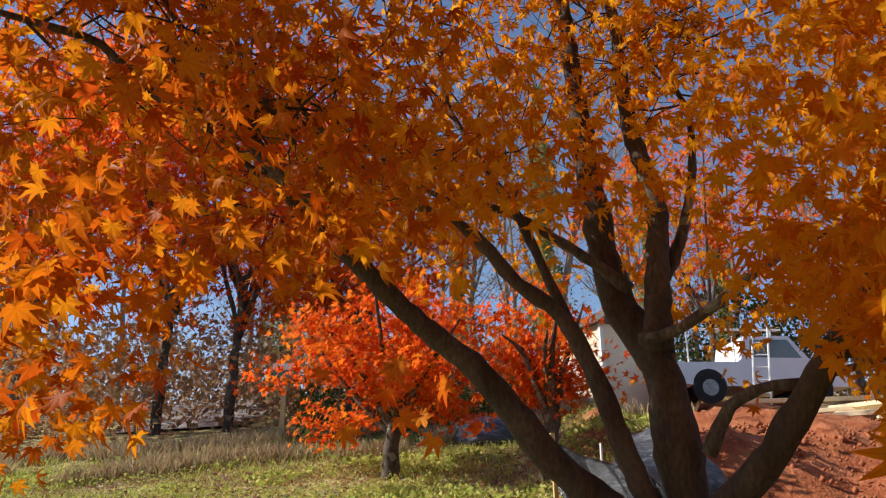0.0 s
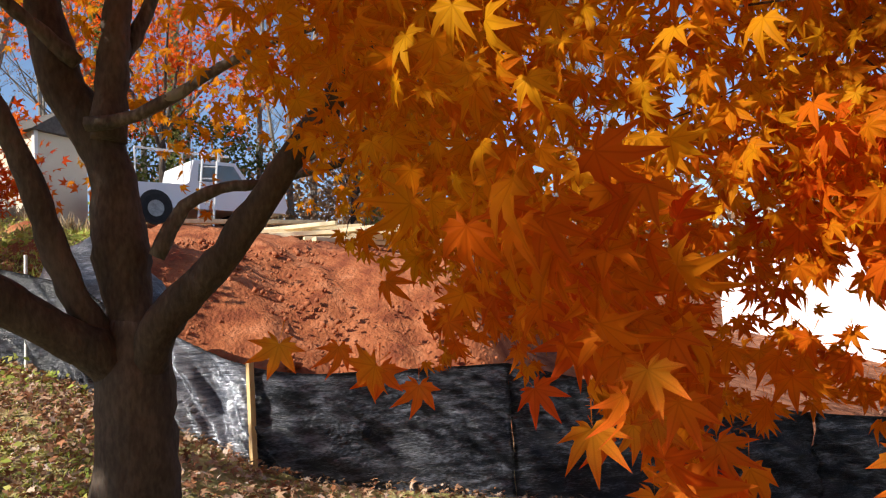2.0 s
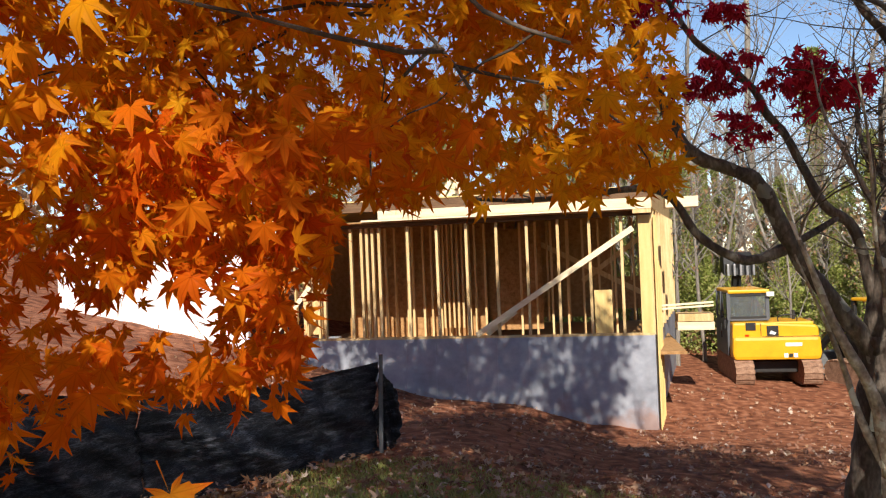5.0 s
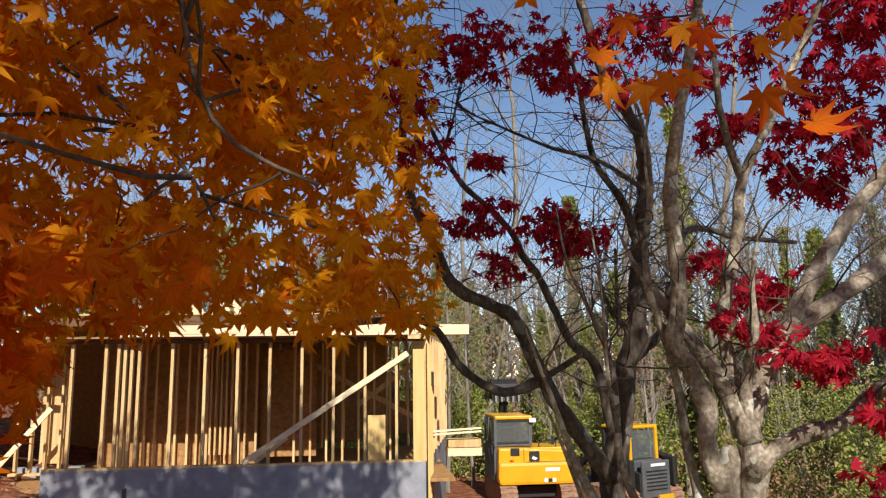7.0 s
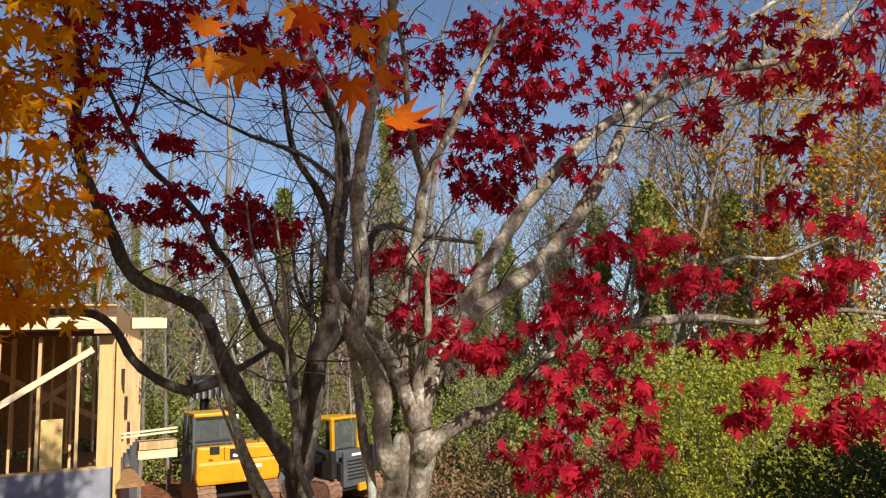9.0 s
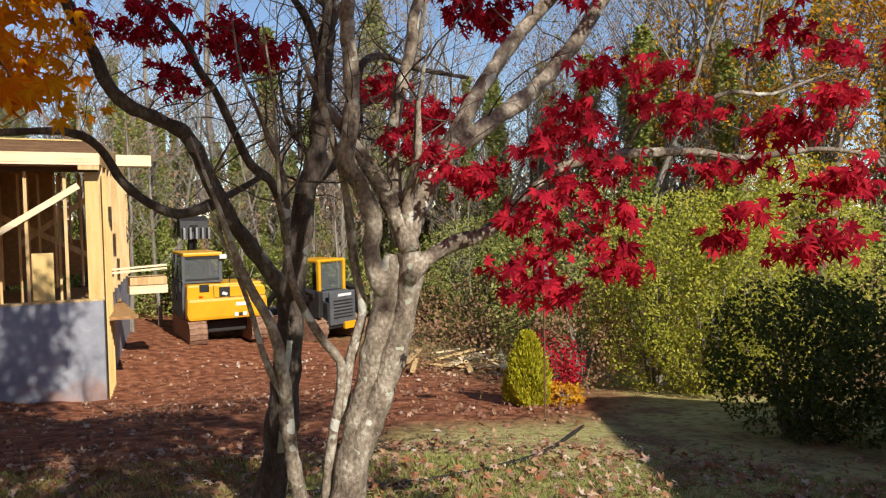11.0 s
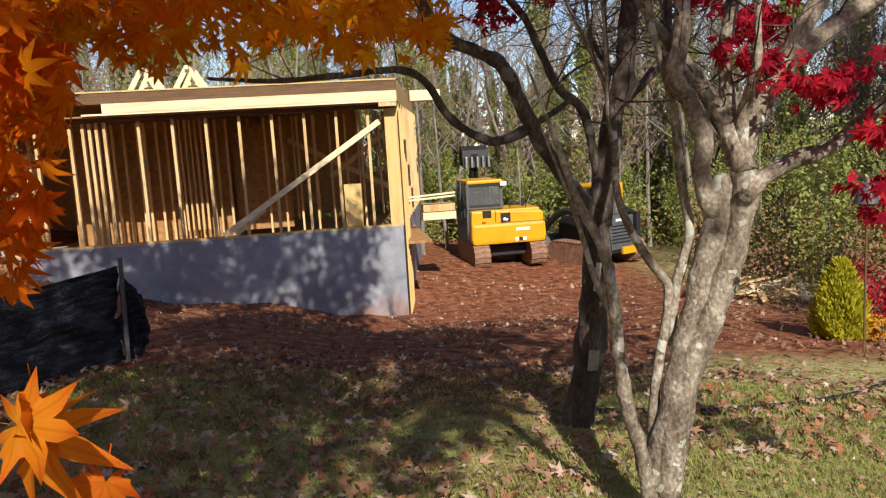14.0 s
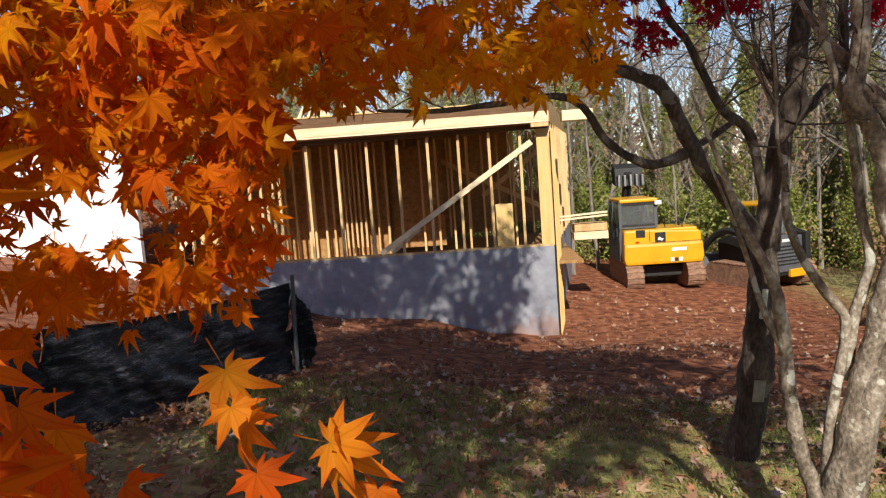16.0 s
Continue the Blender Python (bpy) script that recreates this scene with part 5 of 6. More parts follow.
def bush(name, label, material, n, r, seed, size=(0.05, 0.09), stems=True, at=(0, 0, 0), template=None, lean=0.8):
    rg = np.random.RandomState(seed)
    b = thing(name, label, "bush", at)
    q = []
    while len(q) < n:
        p = rg.uniform(-1, 1, 3)
        s = p @ p
        if s > 1 or (s < 0.25 and rg.rand() < 0.7):
            continue
        w = Vector(p * 2.1 + seed)
        if noise.noise(w) + 0.6 * noise.noise(w * 2.7) > -0.02:
            q.append((p[0] * r[0], p[1] * r[1], (p[2] + 0.95) * r[2]))
    q = np.array(q)
    scatter("foliage", template or diamond(), placed(q, rg.uniform(*size, n), (0, -0.5, 0.5), lean, rg), material, b)
    if stems:
        bm = bmesh.new()
        rr = random.Random(seed)
        for k in range(12):
            e = Vector((rr.uniform(-0.5, 0.5) * r[0], rr.uniform(-0.5, 0.5) * r[1], r[2] * rr.uniform(0.8, 1.5)))
            tube(bm, smooth_line([(e.x * 0.1, e.y * 0.1, -0.2), (e.x * 0.5, e.y * 0.5, e.z * 0.6), tuple(e)], 0.3), 0.03, 0.006, 5)
        part("stem", bm, M_WOODS, b)["kind"] = "stuff"
    return b


# ---- pickup truck and shed on the pad uphill ----
pad = gz(-20.5, 4.6)
truck = thing("pickup_truck", "white pickup truck with a ladder rack parked uphill", "truck", (-20.4, 4.35, pad), 104)
prof = [(-2.45, 0.5), (-2.45, 1.05), (-0.6, 1.08), (-0.5, 1.15), (-0.35, 1.78), (0.9, 1.80), (1.4, 1.18), (2.5, 1.05), (2.6, 0.6), (2.5, 0.42), (1.95, 0.42), (1.9, 0.66), (1.7, 0.82), (1.4, 0.82), (1.2, 0.66), (1.15, 0.42), (-1.05, 0.42), (-1.1, 0.66), (-1.3, 0.82), (-1.6, 0.82), (-1.8, 0.66), (-1.85, 0.45)]
part("body", prism(prof, "y", -0.9, 0.9, 0.0), M_CARW, truck)
for sy in (-1, 1):
    part("side_window", prism([(-0.25, 1.2), (-0.2, 1.68), (0.85, 1.7), (1.2, 1.2)], "y", sy * 0.905 - 0.004, sy * 0.905 + 0.004), M_GLASS, truck)
    for x in (-1.45, 1.55):
        w = part("wheel", add_cyl(bmesh.new(), (x, sy * 0.66, 0.38), (x, sy * 0.92, 0.38), 0.38, n=26), M_TYRE, truck)
        part("rim", add_cyl(bmesh.new(), (x, sy * 0.70, 0.38), (x, sy * 0.935, 0.38), 0.22, n=20), M_STEEL, w)
    part("wheel_arch", add_cyl(bmesh.new(), (-1.45, sy * 0.80, 0.42), (-1.45, sy * 0.908, 0.42), 0.46, n=26), M_BLACKM, truck)
part("tail_light", box((-2.46, 0.8, 0.9), (0.03, 0.14, 0.26), None, 0.01), M_LEAF_R, truck)
rack = part("ladder_rack", add_cyl(bmesh.new(), (-1.9, -0.75, 2.0), (0.8, -0.75, 2.0), 0.03, n=8), M_WHITE, truck)
for x in (-1.9, -0.6, 0.5):
    part("rack_post", add_cyl(bmesh.new(), (x, -0.75, 1.05), (x, -0.75, 2.0), 0.025, n=8), M_WHITE, rack)

truck.scale = (0.95, 0.95, 0.95)
sz = gz(-20.5, 0.6)
shed = thing("shed", "cream-walled shed with a bright sunlit end", "shed", (-21.8, 0.52, sz - 0.2), 35)
part("wall", box((0, 0, 1.3), (2.6, 1.5, 2.6), None, 0.01), M_CREAM, shed)
part("roof", prism([(-0.95, 2.55), (0.95, 2.55), (0, 3.2)], "x", -1.45, 1.45), M_ROOF, shed)
part("corner_board", box((1.3, -0.75, 1.3), (0.1, 0.1, 2.6), None, 0.005), M_WHITE, shed)

bush("hedge", "dark green conifer hedge behind the truck", M_LEAF_G, 5200, (1.6, 3.4, 1.9), 91, (0.10, 0.2), at=(-25.5, 5.6, gz(-25.5, 5.6)))
# a ladder leaning beside the truck
lad = thing("ladder", "white ladder leaning against the pickup truck", "ladder", (-16.6, 3.75, gz(-16.6, 3.75)), 0)
for sy in (-0.17, 0.17):
    part("rail", add_box(bmesh.new(), (-0.35, sy + 0.2, 1.0), (0.06, 0.035, 2.2), Euler((-0.16, -0.33, 0)).to_matrix().to_4x4(), 0.005), M_WHITE, lad)
for k in range(6):
    f = 0.15 + 0.3 * k
    part("rung", add_cyl(bmesh.new(), (-0.35 + 0.34 * (1.0 - f) , -0.14 + 0.16 * f, f), (-0.35 + 0.34 * (1.0 - f), 0.22 + 0.16 * f, f), 0.016, n=8), M_WHITE, lad)
# timbers at the crest of the clay bank
rt = random.Random(31)
timber_me = None
for k in range(16):
    u = rt.random()
    x, y = -12.6 + 1.4 * u + rt.uniform(-0.7, 0.7), 4.0 + 3.6 * u + rt.uniform(-0.4, 0.4)
    b = thing("timber", "pale sawn timber lying on the clay bank", "timber", (0, 0, 0), group="timbers on the bank")
    if timber_me is None:
        timber_me = part("board", box((0, 0, 0), (0.14, 2.8, 0.07), None, 0.006), M_BOARD, b).data
    else:
        q = new("board", timber_me)
        q.parent = b
    b.matrix_world = pose(x, y, gz(x, y) + 0.10 + 0.05 * (k % 4), rt.uniform(-3, 3), rt.uniform(-4, 4), rt.uniform(-45, 10))
bm = box((-11.9, 5.4, gz(-11.9, 5.4) + 0.16), (0.5, 3.2, 0.3), Euler((0, 0, -0.42)).to_matrix().to_4x4(), 0.01)
tagged(part("lumber_pack", bm, M_BOARD), "banded pack of pale sawn lumber on the bank", "lumber")

# brush and lumber scraps by the woods
for k in range(26):
    x, y = 8.4 + rt.gauss(0, 0.9), 13.2 + rt.gauss(0, 0.7)
    L = rt.uniform(0.5, 1.6)
    b = part("scrap_board", box((0, 0, 0), (0.07 + 0.07 * rt.random(), L, 0.035), None, 0.004), M_BOARD if rt.random() < 0.5 else M_LUMBER)
    b.matrix_world = pose(x, y, gz(x, y) + 0.06 + 0.22 * rt.random(), rt.uniform(-10, 10), rt.uniform(-10, 10), rt.uniform(0, 180))
    tagged(b, "broken pale board in a scrap heap on the clay", "board", "boards in the scrap heap")
bm = tube(bmesh.new(), smooth_line([(x, y, gz(x, y) + 0.02) for x, y in ((1.6, 5.35), (2.1, 5.3), (2.9, 5.25), (4.2, 5.6), (5.6, 6.6))], 0.15), 0.022, 0.022, 8, 0.2)
tagged(part("drain_hose", bm, M_BLACKM, smooth=True), "black corrugated hose lying along the lawn edge", "hose")

# lamp post
lx, ly = 5.47, 7.16
lamp = thing("garden_lamp", "dark garden lamp with a grey-green dome on a thin post", "lamp", (lx, ly, gz(lx, ly)))
hh = 0.72 - gz(lx, ly)
part("post", add_cyl(bmesh.new(), (0, 0, -0.1), (0, 0, hh), 0.012, n=12), M_RIM, lamp)
part("shade", tube(bmesh.new(), [Vector((0, 0, hh - 0.06)), Vector((0, 0, hh + 0.06)), Vector((0, 0, hh + 0.12)), Vector((0, 0, hh + 0.16))], 0.13, 0.05, 18), M_GREYM, lamp)
part("finial", add_cyl(bmesh.new(), (0, 0, hh + 0.15), (0, 0, hh + 0.22), 0.03, 0.01, n=10), M_GREYM, lamp)
part("globe", add_cyl(bmesh.new(), (0, 0, hh - 0.12), (0, 0, hh - 0.04), 0.06, 0.09, n=14), M_GLASS, lamp)

# green box on a post beside the drive
bx, by = -14.5, -6.2
bp = thing("post_box", "green and white box on a pale wooden post", "post box", (bx, by, gz(bx, by)), 100)
part("post", box((0, 0, 0.6), (0.1, 0.1, 1.3), None, 0.01), M_LUMBER, bp)
part("box", box((0, 0, 1.25), (0.46, 0.3, 0.2), None, 0.02), M_SIGNG, bp)
part("lid", box((0, 0, 1.42), (0.5, 0.34, 0.14), None, 0.02), M_WHITE, bp)

# drive
bm = bmesh.new()
rows = []
for p in smooth_line([(-16, -9.4, 0), (-20, -10.6, 0), (-26, -13.3, 0), (-34, -17, 0), (-48, -24, 0)], 1.0):
    a, b = Vector((p.x + 0.6, p.y - 1.4, 0)), Vector((p.x - 0.6, p.y + 1.4, 0))
    rows.append([bm.verts.new((q.x, q.y, gz(q.x, q.y) + 0.05)) for q in (a, a.lerp(b, 0.5), b)])
for a, b in zip(rows, rows[1:]):
    for j in range(2):
        bm.faces.new((a[j], a[j + 1], b[j + 1], b[j]))
tagged(part("road_drive", bm, M_ROAD), "pale gravel drive climbing between the trees", "drive", kind="structure")


# ---- woods ----
def bare_tree(seed, h, leafy=0.0, material=None, twig_levels=3):
    """A tall forest tree: trunk and limbs in a bark mesh, with sparse leaves where asked."""
    r = random.Random(seed)
    t = thing("woodland_tree", "tall slender woodland tree with a thin bare crown", "tree", group="woods round the site")
    bm = bmesh.new()
    tips = []

    def grow(p, d, L, rad, lev):
        line = [p.copy()]
        n = 7 if lev == 0 else 4
        for k in range(n):
            d = (d + Vector((r.gauss(0, 0.07 + 0.07 * lev), r.gauss(0, 0.07 + 0.07 * lev), 0.05 if lev else 0.1))).normalized()
            line.append(line[-1] + d * L / n)
        tube(bm, line, rad, rad * 0.3, 7 if lev == 0 else (4 if lev == 1 else 3))
        if lev >= 1:
            tips.extend(line[1:])
        if lev >= twig_levels:
            return
        m = (13, 5, 4)[min(lev, 2)]
        for k in range(m):
            f = r.uniform(0.3 if lev == 0 else 0.25, 1.0)
            q = line[int(f * n)].lerp(line[min(n, int(f * n) + 1)], f * n % 1)
            a = r.uniform(0, 2 * math.pi)
            up = r.uniform(0.2, 0.9)
            nd = (Vector((math.cos(a), math.sin(a), up)) + d * 0.4).normalized()
            grow(q, nd, L * (0.28 if lev == 0 else 0.5) * r.uniform(0.6, 1.3), rad * (0.32 if lev == 0 else 0.45) * (1.15 - 0.6 * f), lev + 1)

    grow(Vector((0, 0, -0.3)), Vector((r.gauss(0, 0.04), r.gauss(0, 0.04), 1)).normalized(), h, h * 0.011, 0)
    part("trunk", bm, M_WOODS, t)
    if leafy:
        rg = np.random.RandomState(seed)
        tp_ = np.array([tuple(p) for p in tips])
        k = rg.randint(0, len(tp_), int(leafy * 1900))
        q = tp_[k] + rg.normal(size=(len(k), 3)) * 0.22
        scatter("crown", diamond(), placed(q, rg.uniform(0.06, 0.15, len(q)), (0, -0.4, 0.5), 0.8, rg), material or M_LEAF_B, t)
    return t


def ivy_tree(seed, h, material):
    t = bare_tree(seed, h, 0.25, M_LEAF_B)
    rg = np.random.RandomState(seed + 50)
    n = 6500
    z = rg.rand(n) ** 0.8 * h * 0.8
    a = rg.rand(n) * 2 * math.pi
    rad = (0.2 + 0.42 * rg.rand(n)) * (1.2 - z / h) * (1 + 0.6 * np.sin(z * 1.3 + seed))
    q = np.stack([rad * np.cos(a), rad * np.sin(a), z], 1)
    scatter("ivy", diamond(), placed(q, rg.uniform(0.11, 0.2, n), (0, -0.5, 0.3), 0.7, rg), material, t, "climbing green ivy")
    return tagged(t, "ivy-clad woodland tree with a thin crown")


protos = [bare_tree(11, 13), bare_tree(12, 15), bare_tree(13, 11, 0.5), bare_tree(14, 14, 0.9), ivy_tree(15, 13, M_IVY), ivy_tree(16, 15, M_IVY), bare_tree(17, 12, 2.2, M_LEAF_A), bare_tree(21, 6.5, 0.12), bare_tree(22, 7.5, 0.25, M_IVY)]
rw = random.Random(77)
used = set()


def plant(az, d, proto=None, s=1.0):
    x, y = -d * math.sin(radians(az)), d * math.cos(radians(az))
    k = rw.choice((0, 0, 1, 1, 2, 2, 3, 4, 5)) if proto is None else proto
    m = pose(x, y, gz(x, y) - 0.1, 0, 0, rw.uniform(0, 360)) @ Matrix.Scale(s * rw.uniform(0.85, 1.15), 4)
    if k not in used:
        used.add(k)
        protos[k].matrix_world = m
    else:
        c = copy_thing(protos[k], pose(0, 0, 0))
        c.matrix_world = m


for k in range(7):
    plant((-8, -12, -3, -20, -16, -24, -50)[k], (27, 28, 27, 27, 30, 27, 19)[k], k)
for k in range(72):
    d = rw.uniform(25, 46)
    plant(rw.uniform(-40, 36), d, None, 0.36 + 0.0085 * d)
for k in range(60):
    plant(rw.uniform(-34, 20), rw.uniform(24, 29), rw.choice((4, 5, 4)), rw.uniform(0.42, 0.72))
for k in range(46):
    plant(rw.uniform(-74, -34), rw.uniform(17, 32), rw.choice((2, 3, 4, 5, 3, 4)), rw.uniform(0.55, 0.85))
for k in range(42):
    plant(rw.uniform(-46, 18), rw.uniform(20.5, 27), rw.choice((7, 7, 8)), rw.uniform(0.6, 1.1))
for k in range(70):
    plant(rw.uniform(46, 140), rw.uniform(25, 46))
for az, d, s in ((-51.5, 17, 0.75), (-56, 16.5, 0.8), (-61, 17, 0.85)):
    plant(az, d, 6, s)

# evergreens and shrubs by the right-hand woods
for k, (az, d, r, m, lab) in enumerate((
        (-36, 18, (1.5, 1.5, 1.9), M_IVY, "muted green shrub at the edge of the woods"), (-41, 17, (1.6, 1.6, 2.2), M_IVY, "muted green shrub at the edge of the woods"),
        (-32, 20, (2.2, 2.0, 1.8), M_IVY, "muted green shrub at the edge of the woods"),
        (-45.5, 12.6, (1.2, 1.2, 1.7), M_LEAF_L, "lime-yellow leafy shrub in sun"), (-49.5, 12.3, (1.3, 1.2, 1.75), M_LEAF_L, "lime-yellow leafy shrub in sun"),
        (-54, 12.8, (1.6, 1.4, 2.0), M_LEAF_L, "green leafy shrub in sun"),
        (-40, 12.4, (1.0, 0.7, 0.95), M_LEAF_B, "reddish brown twiggy shrub"), (-37.5, 11.0, (0.6, 0.5, 0.55), M_LEAF_C, "low shrub with red leaves"),
        (-55.0, 9.2, (1.0, 1.0, 0.95), M_LEAF_G, "dark shaded evergreen shrub on the lawn"), (-62, 9.0, (1.3, 1.1, 1.0), M_LEAF_G, "dark shaded evergreen shrub on the lawn"),
        (-38.6, 10.5, (0.36, 0.32, 0.18), M_LEAF_A, "small shrub with orange leaves"))):
    x, y = -d * math.sin(radians(az)), d * math.cos(radians(az))
    bush("shrub", lab, m, int((4400 if m is M_LEAF_L else 7000 if d < 9.5 else 2600) * r[0] * r[2]) + 500, r, 40 + k, (0.035, 0.075), at=(x, y, gz(x, y) - 0.05))

# golden cypress
cx_, cy_ = 6.1, 8.4
b = thing("golden_cypress", "cone-shaped golden yellow dwarf cypress", "shrub", (cx_, cy_, gz(cx_, cy_)))
n = 5200
rg = np.random.RandomState(3)
z = rg.rand(n) ** 1.15
prof_r = 0.46 * (1 - z) ** 0.8 * (z + 0.10) ** 0.3 + 0.015
a = rg.rand(n) * 2 * math.pi
rad = prof_r * (0.6 + 0.45 * rg.rand(n) ** 0.5) * (1 + 0.12 * np.sin(a * 5 + z * 9))
q = np.stack([rad * np.cos(a), rad * np.sin(a), z * 0.98], 1)
up = np.stack([np.cos(a) * 0.5, np.sin(a) * 0.5, np.ones(n)], 1) + rg.normal(size=(n, 3)) * 0.25
up /= np.linalg.norm(up, axis=1, keepdims=True)
sd = np.cross(up, rg.normal(size=(n, 3)))
sd /= np.linalg.norm(sd, axis=1, keepdims=True)
sz_ = rg.uniform(0.07, 0.12, n)[:, None]
M_ = np.stack([sd * sz_ * 0.45, up * sz_, np.cross(sd, up) * sz_, q], 2)
scatter("foliage", diamond(), M_, M_EVERG, b)
part("stem", add_cyl(bmesh.new(), (0, 0, -0.1), (0, 0, 0.5), 0.04, 0.02, n=8), M_WOODS, b)

# scarlet maples uphill
def small_maple(az, d, h, r, material, n, seed, label):
    x, y = -d * math.sin(radians(az)), d * math.cos(radians(az))
    t = thing("maple_tree", label, "tree", (x, y, gz(x, y) - 0.1))
    rr = random.Random(seed)
    limbs = [("trunk", 0.13, 0.08, [(0, 0, 0), (0.05, 0.05, h * 0.2), (-0.05, 0.1, h * 0.38)])]
    for k in range(8):
        a = 2 * math.pi * k / 8 + rr.uniform(-0.3, 0.3)
        limbs.append(("limb", 0.06, 0.012, [(-0.03, 0.08, h * rr.uniform(0.22, 0.36)), (math.cos(a) * r * 0.4, math.sin(a) * r * 0.4, h * rr.uniform(0.5, 0.65)), (math.cos(a) * r * 0.85, math.sin(a) * r * 0.85, h * rr.uniform(0.6, 0.9))]))
    tree_limbs(t, limbs, M_BARK_R)
    rg = np.random.RandomState(seed)
    q = []
    while len(q) < n:
        p = rg.uniform(-1, 1, 3)
        s = p @ p
        if s > (0.75 + 0.7 * noise.noise(Vector(p).normalized() * 1.8 + Vector((seed, 3, 0)))) ** 2:
            continue
        c = np.array([p[0] * r * 1.2, p[1] * r * 1.2, h * (0.62 + 0.40 * p[2])])
        if noise.noise(Vector(c) * 1.3 + Vector((seed, 0, 0))) > -0.02 - 0.1 * (1 - s):
            q += list(c + rg.normal(size=(6, 3)) * np.array([0.14, 0.14, 0.06]))
    q = np.array(q[:n])
    scatter("crown", maple_leaf(True), placed(q, rg.uniform(0.075, 0.11, n) * (0.7 + h / 14), (0.2, -0.6, 0.5), 0.6, rg), material, t)


small_maple(105.5, 9.8, 2.7, 1.6, M_LEAF_R, 5000, 5, "small maple with a scarlet and orange crown")
small_maple(93.5, 8.4, 2.5, 0.62, M_LEAF_R, 1500, 6, "small maple with a scarlet and orange crown")
small_maple(108, 16.5, 7.5, 3.0, M_LEAF_R, 7000, 8, "maple with a scarlet and orange crown")
small_maple(80, 23, 9.0, 4.0, M_LEAF_R, 5000, 9, "tall maple with a scarlet and orange crown")
small_maple(117, 17.5, 10.0, 3.6, M_LEAF_R, 9000, 10, "tall maple with a scarlet and orange crown")
small_maple(122, 18, 11.0, 4.4, M_LEAF_R, 9000, 14, "tall maple with a scarlet and orange crown")
small_maple(131, 20, 11.0, 4.4, M_LEAF_R, 9000, 15, "tall maple with a scarlet and orange crown")
small_maple(66, 27, 5.0, 3.0, M_LEAF_B, 3500, 12, "russet-leaved tree beyond the pad")

# undergrowth of the woods
rg = np.random.RandomState(21)


def belt(name, label, az, d, h, n, material, size, seed):
    rg = np.random.RandomState(seed)
    a = rg.uniform(*az, n)
    dd = rg.uniform(*d, n)
    x, y = -dd * np.sin(np.radians(a)), dd * np.cos(np.radians(a))
    top = h * (0.55 + 0.45 * np.array([noise.noise((u * 0.35, v * 0.35, seed)) for u, v in zip(x, y)]) + 0.35 * np.array([noise.noise((u * 1.2, v * 1.2, seed)) for u, v in zip(x, y)]))
    z = ground_z(x, y) + np.clip(top, 0.15, None) * rg.rand(n)
    ob = scatter(name, diamond(), placed(np.stack([x, y, z], 1), rg.uniform(*size, n), (0, -0.5, 0.4), 0.8, rg), material)
    return tagged(ob, label, "undergrowth", kind="stuff")


belt("undergrowth", "russet undergrowth and saplings at the foot of the woods", (-72, 34), (23.5, 36), 2.2, 30000, M_LEAF_B, (0.08, 0.17), 1)
belt("undergrowth", "green undergrowth at the foot of the woods", (-44, 4), (23.5, 30), 3.0, 18000, M_IVY, (0.07, 0.15), 2)
belt("undergrowth", "pale green undergrowth at the foot of the woods", (-32, 8), (24, 30), 3.4, 12000, M_IVY, (0.07, 0.14), 3)
belt("undergrowth", "mixed undergrowth behind the shrubs", (-78, -33), (14.5, 24), 4.6, 30000, M_IVY, (0.06, 0.13), 4)
belt("undergrowth", "brown twiggy thicket behind the shrubs", (-66, -26), (14.0, 24), 3.6, 20000, M_LEAF_B, (0.04, 0.10), 9)
belt("undergrowth", "russet undergrowth uphill behind the lawn", (91, 140), (16.5, 34), 4.6, 24000, M_LEAF_B, (0.10, 0.22), 5)
belt("undergrowth", "russet woods beyond the building pad", (40, 84), (25, 40), 4.0, 12000, M_LEAF_B, (0.14, 0.28), 6)
belt("undergrowth", "dark green undergrowth uphill", (92, 112), (13.5, 20), 1.6, 5000, M_LEAF_G, (0.08, 0.16), 7)

belt("undergrowth", "distant hazy woods beyond the site", (-80, 140), (50, 75), 11.0, 26000, M_LEAF_B, (0.4, 0.8), 8)

# ---- grass, straw and fallen leaves ----
def strew(n, region, rng, seed=0, thr=-0.2, sc=0.7):
    out = []
    while len(out) < n:
        az = rng.uniform(*region[0])
        d = math.sqrt(rng.uniform(region[1][0] ** 2, region[1][1] ** 2))
        x, y = -d * math.sin(radians(az)), d * math.cos(radians(az))
        if noise.noise((x * sc, y * sc, seed)) > thr:
            out.append((x, y))
    q = np.array(out)
    return np.concatenate([q, ground_z(q[:, 0], q[:, 1])[:, None]], 1)


def grass(name, label, n, region, h, seed, material, thr=-0.15):
    rg = np.random.RandomState(seed)
    q = strew(n, region, rg, seed, thr)
    a = rg.rand(n) * 2 * math.pi
    s = rg.uniform(*h, n)
    w = s * rg.uniform(0.5, 1.1, n)
    M = np.zeros((n, 3, 4))
    M[:, 0, 0], M[:, 1, 0] = np.cos(a) * w, np.sin(a) * w
    M[:, 0, 1], M[:, 1, 1] = -np.sin(a) * s * 1.5, np.cos(a) * s * 1.5
    M[:, 2, 2] = s
    M[:, :, 3] = q - np.array([0, 0, 0.01])
    return tagged(scatter(name, blade(), M, material), label, "grass", kind="stuff")


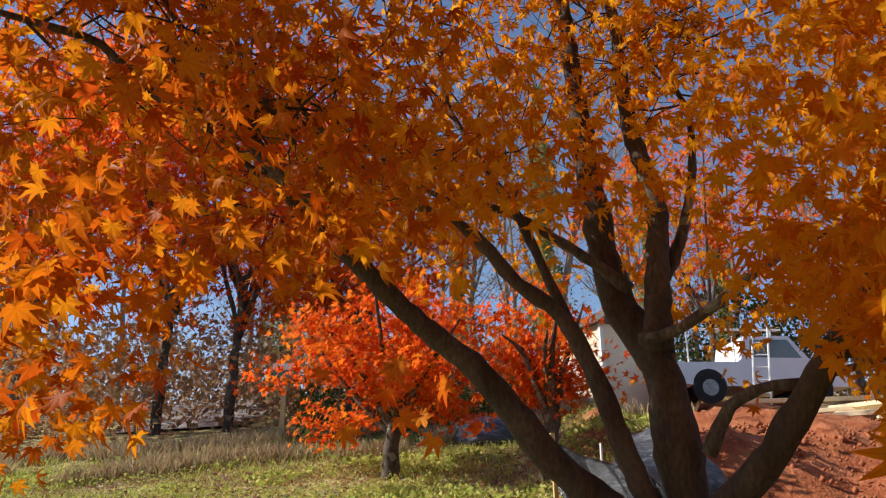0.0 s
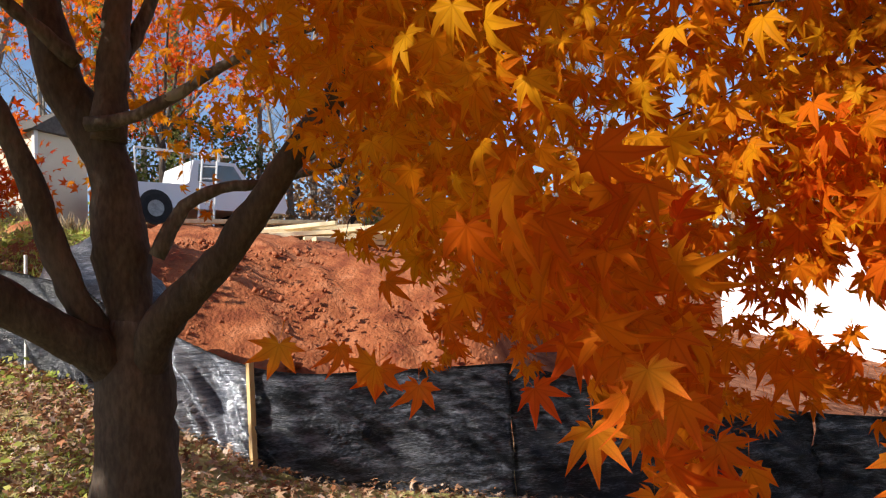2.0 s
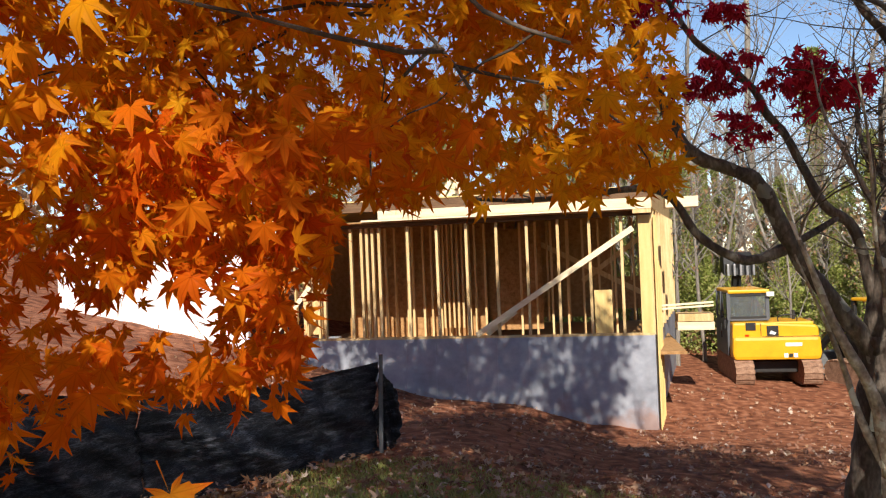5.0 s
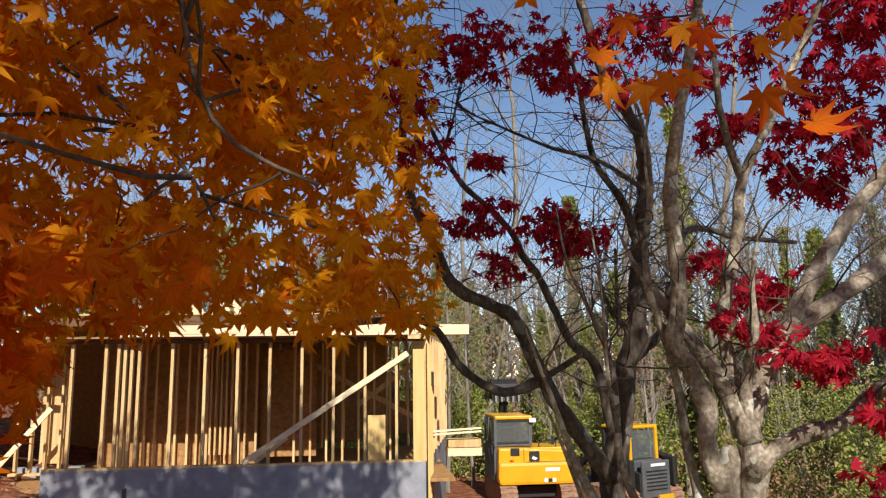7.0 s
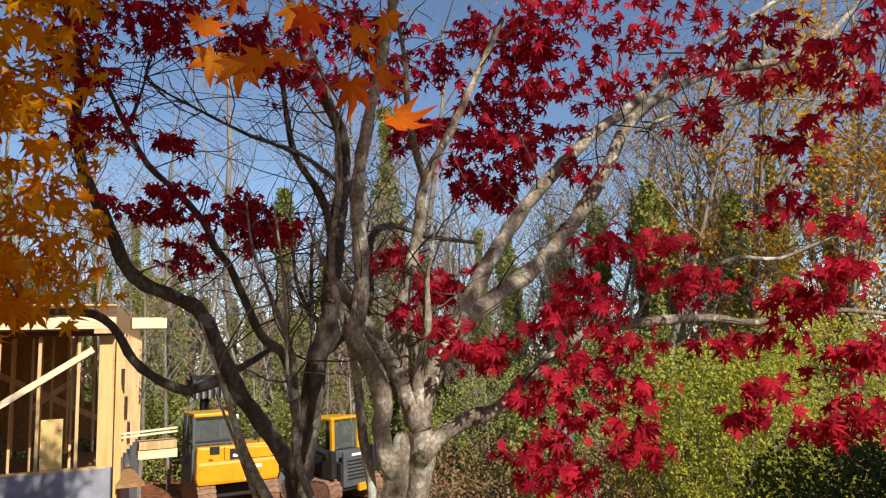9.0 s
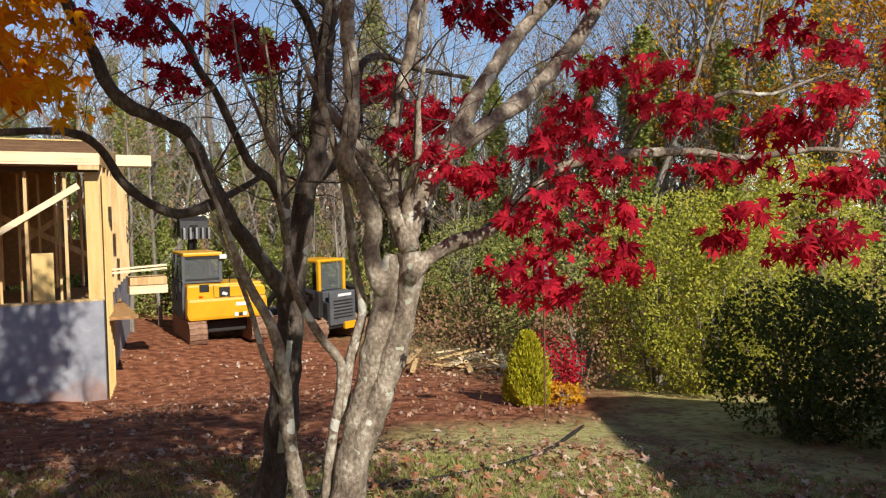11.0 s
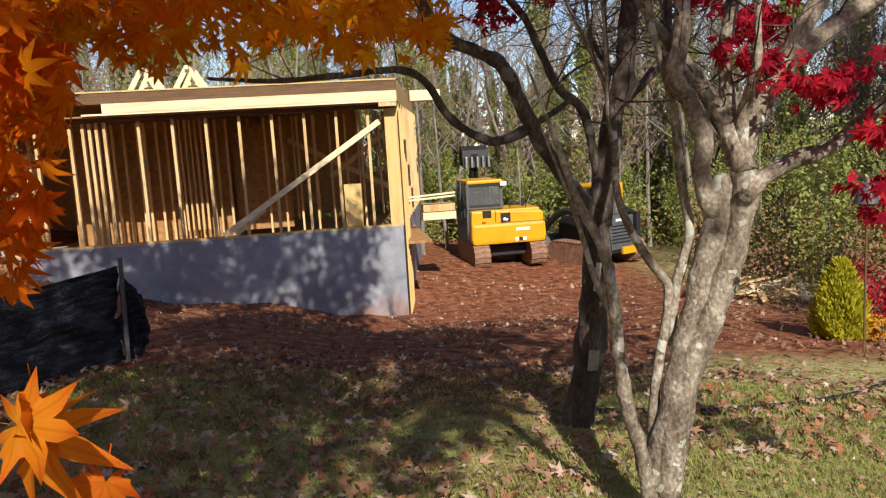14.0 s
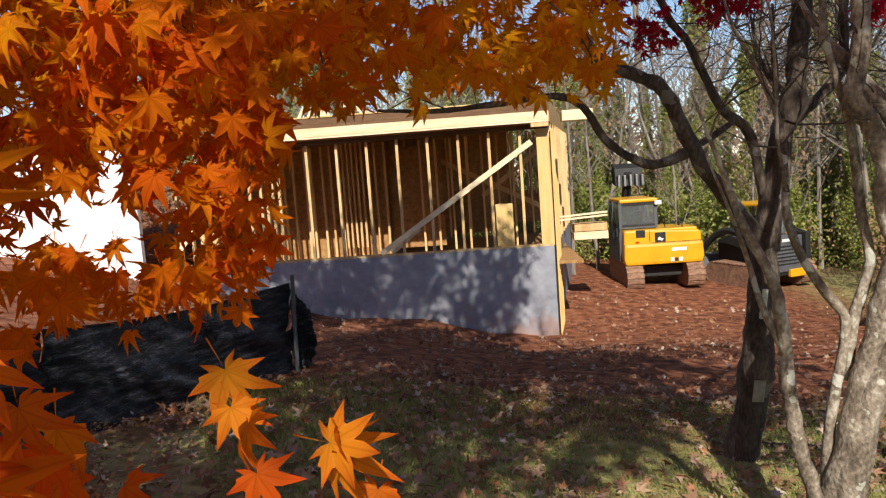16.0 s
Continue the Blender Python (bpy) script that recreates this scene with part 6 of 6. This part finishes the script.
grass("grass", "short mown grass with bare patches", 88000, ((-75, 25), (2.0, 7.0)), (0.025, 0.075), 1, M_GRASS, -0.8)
grass("grass", "sunlit lawn grass on the slope", 80000, ((84, 132), (2.6, 14)), (0.025, 0.07), 2, M_SLOPE_LIT, -0.5)
grass("dry_grass", "tall dry straw-coloured grass along the lawn edge", 7000, ((82, 132), (11.5, 15)), (0.14, 0.34), 3, M_STRAW, 0.05)
grass("dry_grass", "tall weeds at the lawn edge", 4500, ((84, 132), (8.0, 14.5)), (0.06, 0.17), 4, M_SLOPE_LIT, 0.0)


def litter(label, n, region, size, seed, thr=-0.3, template=None):
    rg = np.random.RandomState(seed)
    q = strew(n, region, rg, seed, thr)
    q[:, 2] += 0.025 + 0.035 * rg.rand(n)
    tagged(scatter("fallen_leaves", template or maple_leaf(True), placed(q, rg.uniform(*size, n), (0, 0, 1), 0.62, rg), M_FALLEN), label, "leaves", kind="stuff")


litter("fallen maple leaves strewn over the lawn", 3400, ((-75, 30), (2.0, 7.5)), (0.045, 0.09), 1)
litter("fallen leaves scattered over red clay", 1500, ((-40, 30), (6, 18)), (0.045, 0.085), 2)
litter("thick brown leaf litter below the fence", 5200, ((32, 92), (2.6, 6.6)), (0.03, 0.06), 3, -0.6)
litter("yellow and brown leaves over the sloping lawn", 6000, ((84, 134), (2.6, 13)), (0.03, 0.065), 4, -0.6)


def weeds(label, n, region, size, seed, thr):
    rg = np.random.RandomState(seed)
    q = strew(n, region, rg, seed, thr)
    q[:, 2] += 0.02 + 0.10 * rg.rand(n) ** 2
    tagged(scatter("weeds", diamond(), placed(q, rg.uniform(*size, n), (0, -0.2, 0.8), 0.6, rg), M_SLOPE_LIT), label, "weeds", kind="stuff")


weeds("low broad-leaved weeds among the lawn grass", 22000, ((84, 134), (3.5, 14)), (0.025, 0.06), 41, -0.1)
weeds("rank green weeds at the upper edge of the lawn", 7000, ((84, 134), (7.5, 13)), (0.04, 0.10), 42, 0.15)


# ---- clods on the clay bank ----
def clod():
    V = np.array([(1, 0, 0), (-0.8, 0.1, 0.1), (0, 0.9, -0.1), (0.1, -1, 0), (0, 0.1, 0.8), (0, 0, -0.7)], float)
    return V, [(0, 2, 4), (2, 1, 4), (1, 3, 4), (3, 0, 4), (2, 0, 5), (1, 2, 5), (3, 1, 5), (0, 3, 5)], np.zeros(6)


M_CLOD = mat("red_clay_clod", [(0.20, 0.055, 0.025), (0.34, 0.11, 0.045), (0.45, 0.17, 0.08)], 3.5, 0.95, 0.4, fine=60)
rg = np.random.RandomState(61)
q = strew(4200, ((54, 92), (6.2, 15)), rg, 3, -0.25)
tagged(scatter("clods", clod(), placed(q, rg.gamma(2.0, 0.009, len(q)) + 0.006, None, 1.0, rg), M_CLOD), "loose red clay clods over the bank", "clods", kind="stuff")
q = strew(2600, ((-40, 30), (5.6, 17)), rg, 5, -0.2)
M_CLOD2 = mat("brown_clay_clod", [(0.11, 0.05, 0.032), (0.20, 0.095, 0.06), (0.30, 0.15, 0.10)], 3.5, 0.95, 0.4, fine=60)
tagged(scatter("clods", clod(), placed(q, rg.gamma(2.0, 0.011, len(q)) + 0.008, None, 1.0, rg), M_CLOD2), "loose brown clods over the graded yard", "clods", kind="stuff")

litter("small curled leaves strewn over the lawn", 6500, ((-75, 30), (2.0, 8.0)), (0.02, 0.055), 11, -0.5, diamond())
litter("pale curled leaves over the graded clay", 2600, ((-45, 32), (6, 20)), (0.03, 0.08), 12, -0.5, diamond())
litter("curled yellow and brown leaves over the slope", 22000, ((84, 134), (2.6, 14)), (0.02, 0.05), 13, -0.8, diamond())
litter("deep brown litter below the fence", 8000, ((30, 94), (2.6, 6.6)), (0.02, 0.05), 14, -0.8, diamond())


# ---- black sheeting behind the fence, stake, tape on the rear trunk ----
def heap(at, r, h, seed):
    bm = bmesh.new()
    bmesh.ops.create_icosphere(bm, subdivisions=4, radius=1.0)
    for v in bm.verts:
        w = 1 + 0.22 * noise.noise(v.co * 1.6 + Vector((seed, 0, 0))) + 0.10 * noise.noise(v.co * 5)
        v.co = Vector((v.co.x * r * w, v.co.y * r * w, max(v.co.z, -0.25) * h * w))
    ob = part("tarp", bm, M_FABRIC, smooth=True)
    ob.matrix_world = pose(*at)
    return tagged(ob, "crumpled black plastic sheeting heaped on the ground", "tarp")


heap((-6.75, 0.55, gz(-6.75, 0.55) + 0.1), 0.55, 0.85, 1)
heap((-12.9, -1.6, gz(-12.9, -1.6)), 0.75, 0.5, 2)
part("stake", add_cyl(bmesh.new(), (-6.18, 0.02, gz(-6.18, 0.02) - 0.1), (-6.22, 0.03, gz(-6.18, 0.02) + 0.85), 0.012, n=8), M_WHITE, fence, "thin white stake")
tag = part("tag", box((1.57, 4.87, -0.02), (0.08, 0.012, 0.15), Euler((0.05, 0.1, 0.1)).to_matrix().to_4x4(), 0.003), M_STEEL, rear_tree, "grey plastic tag")
part("tape", box((1.62, 4.88, 0.57), (0.04, 0.012, 0.20), Euler((0.0, 0.15, 0.1)).to_matrix().to_4x4(), 0.004), M_LICHEN, rear_tree, "strip of faded teal tape")
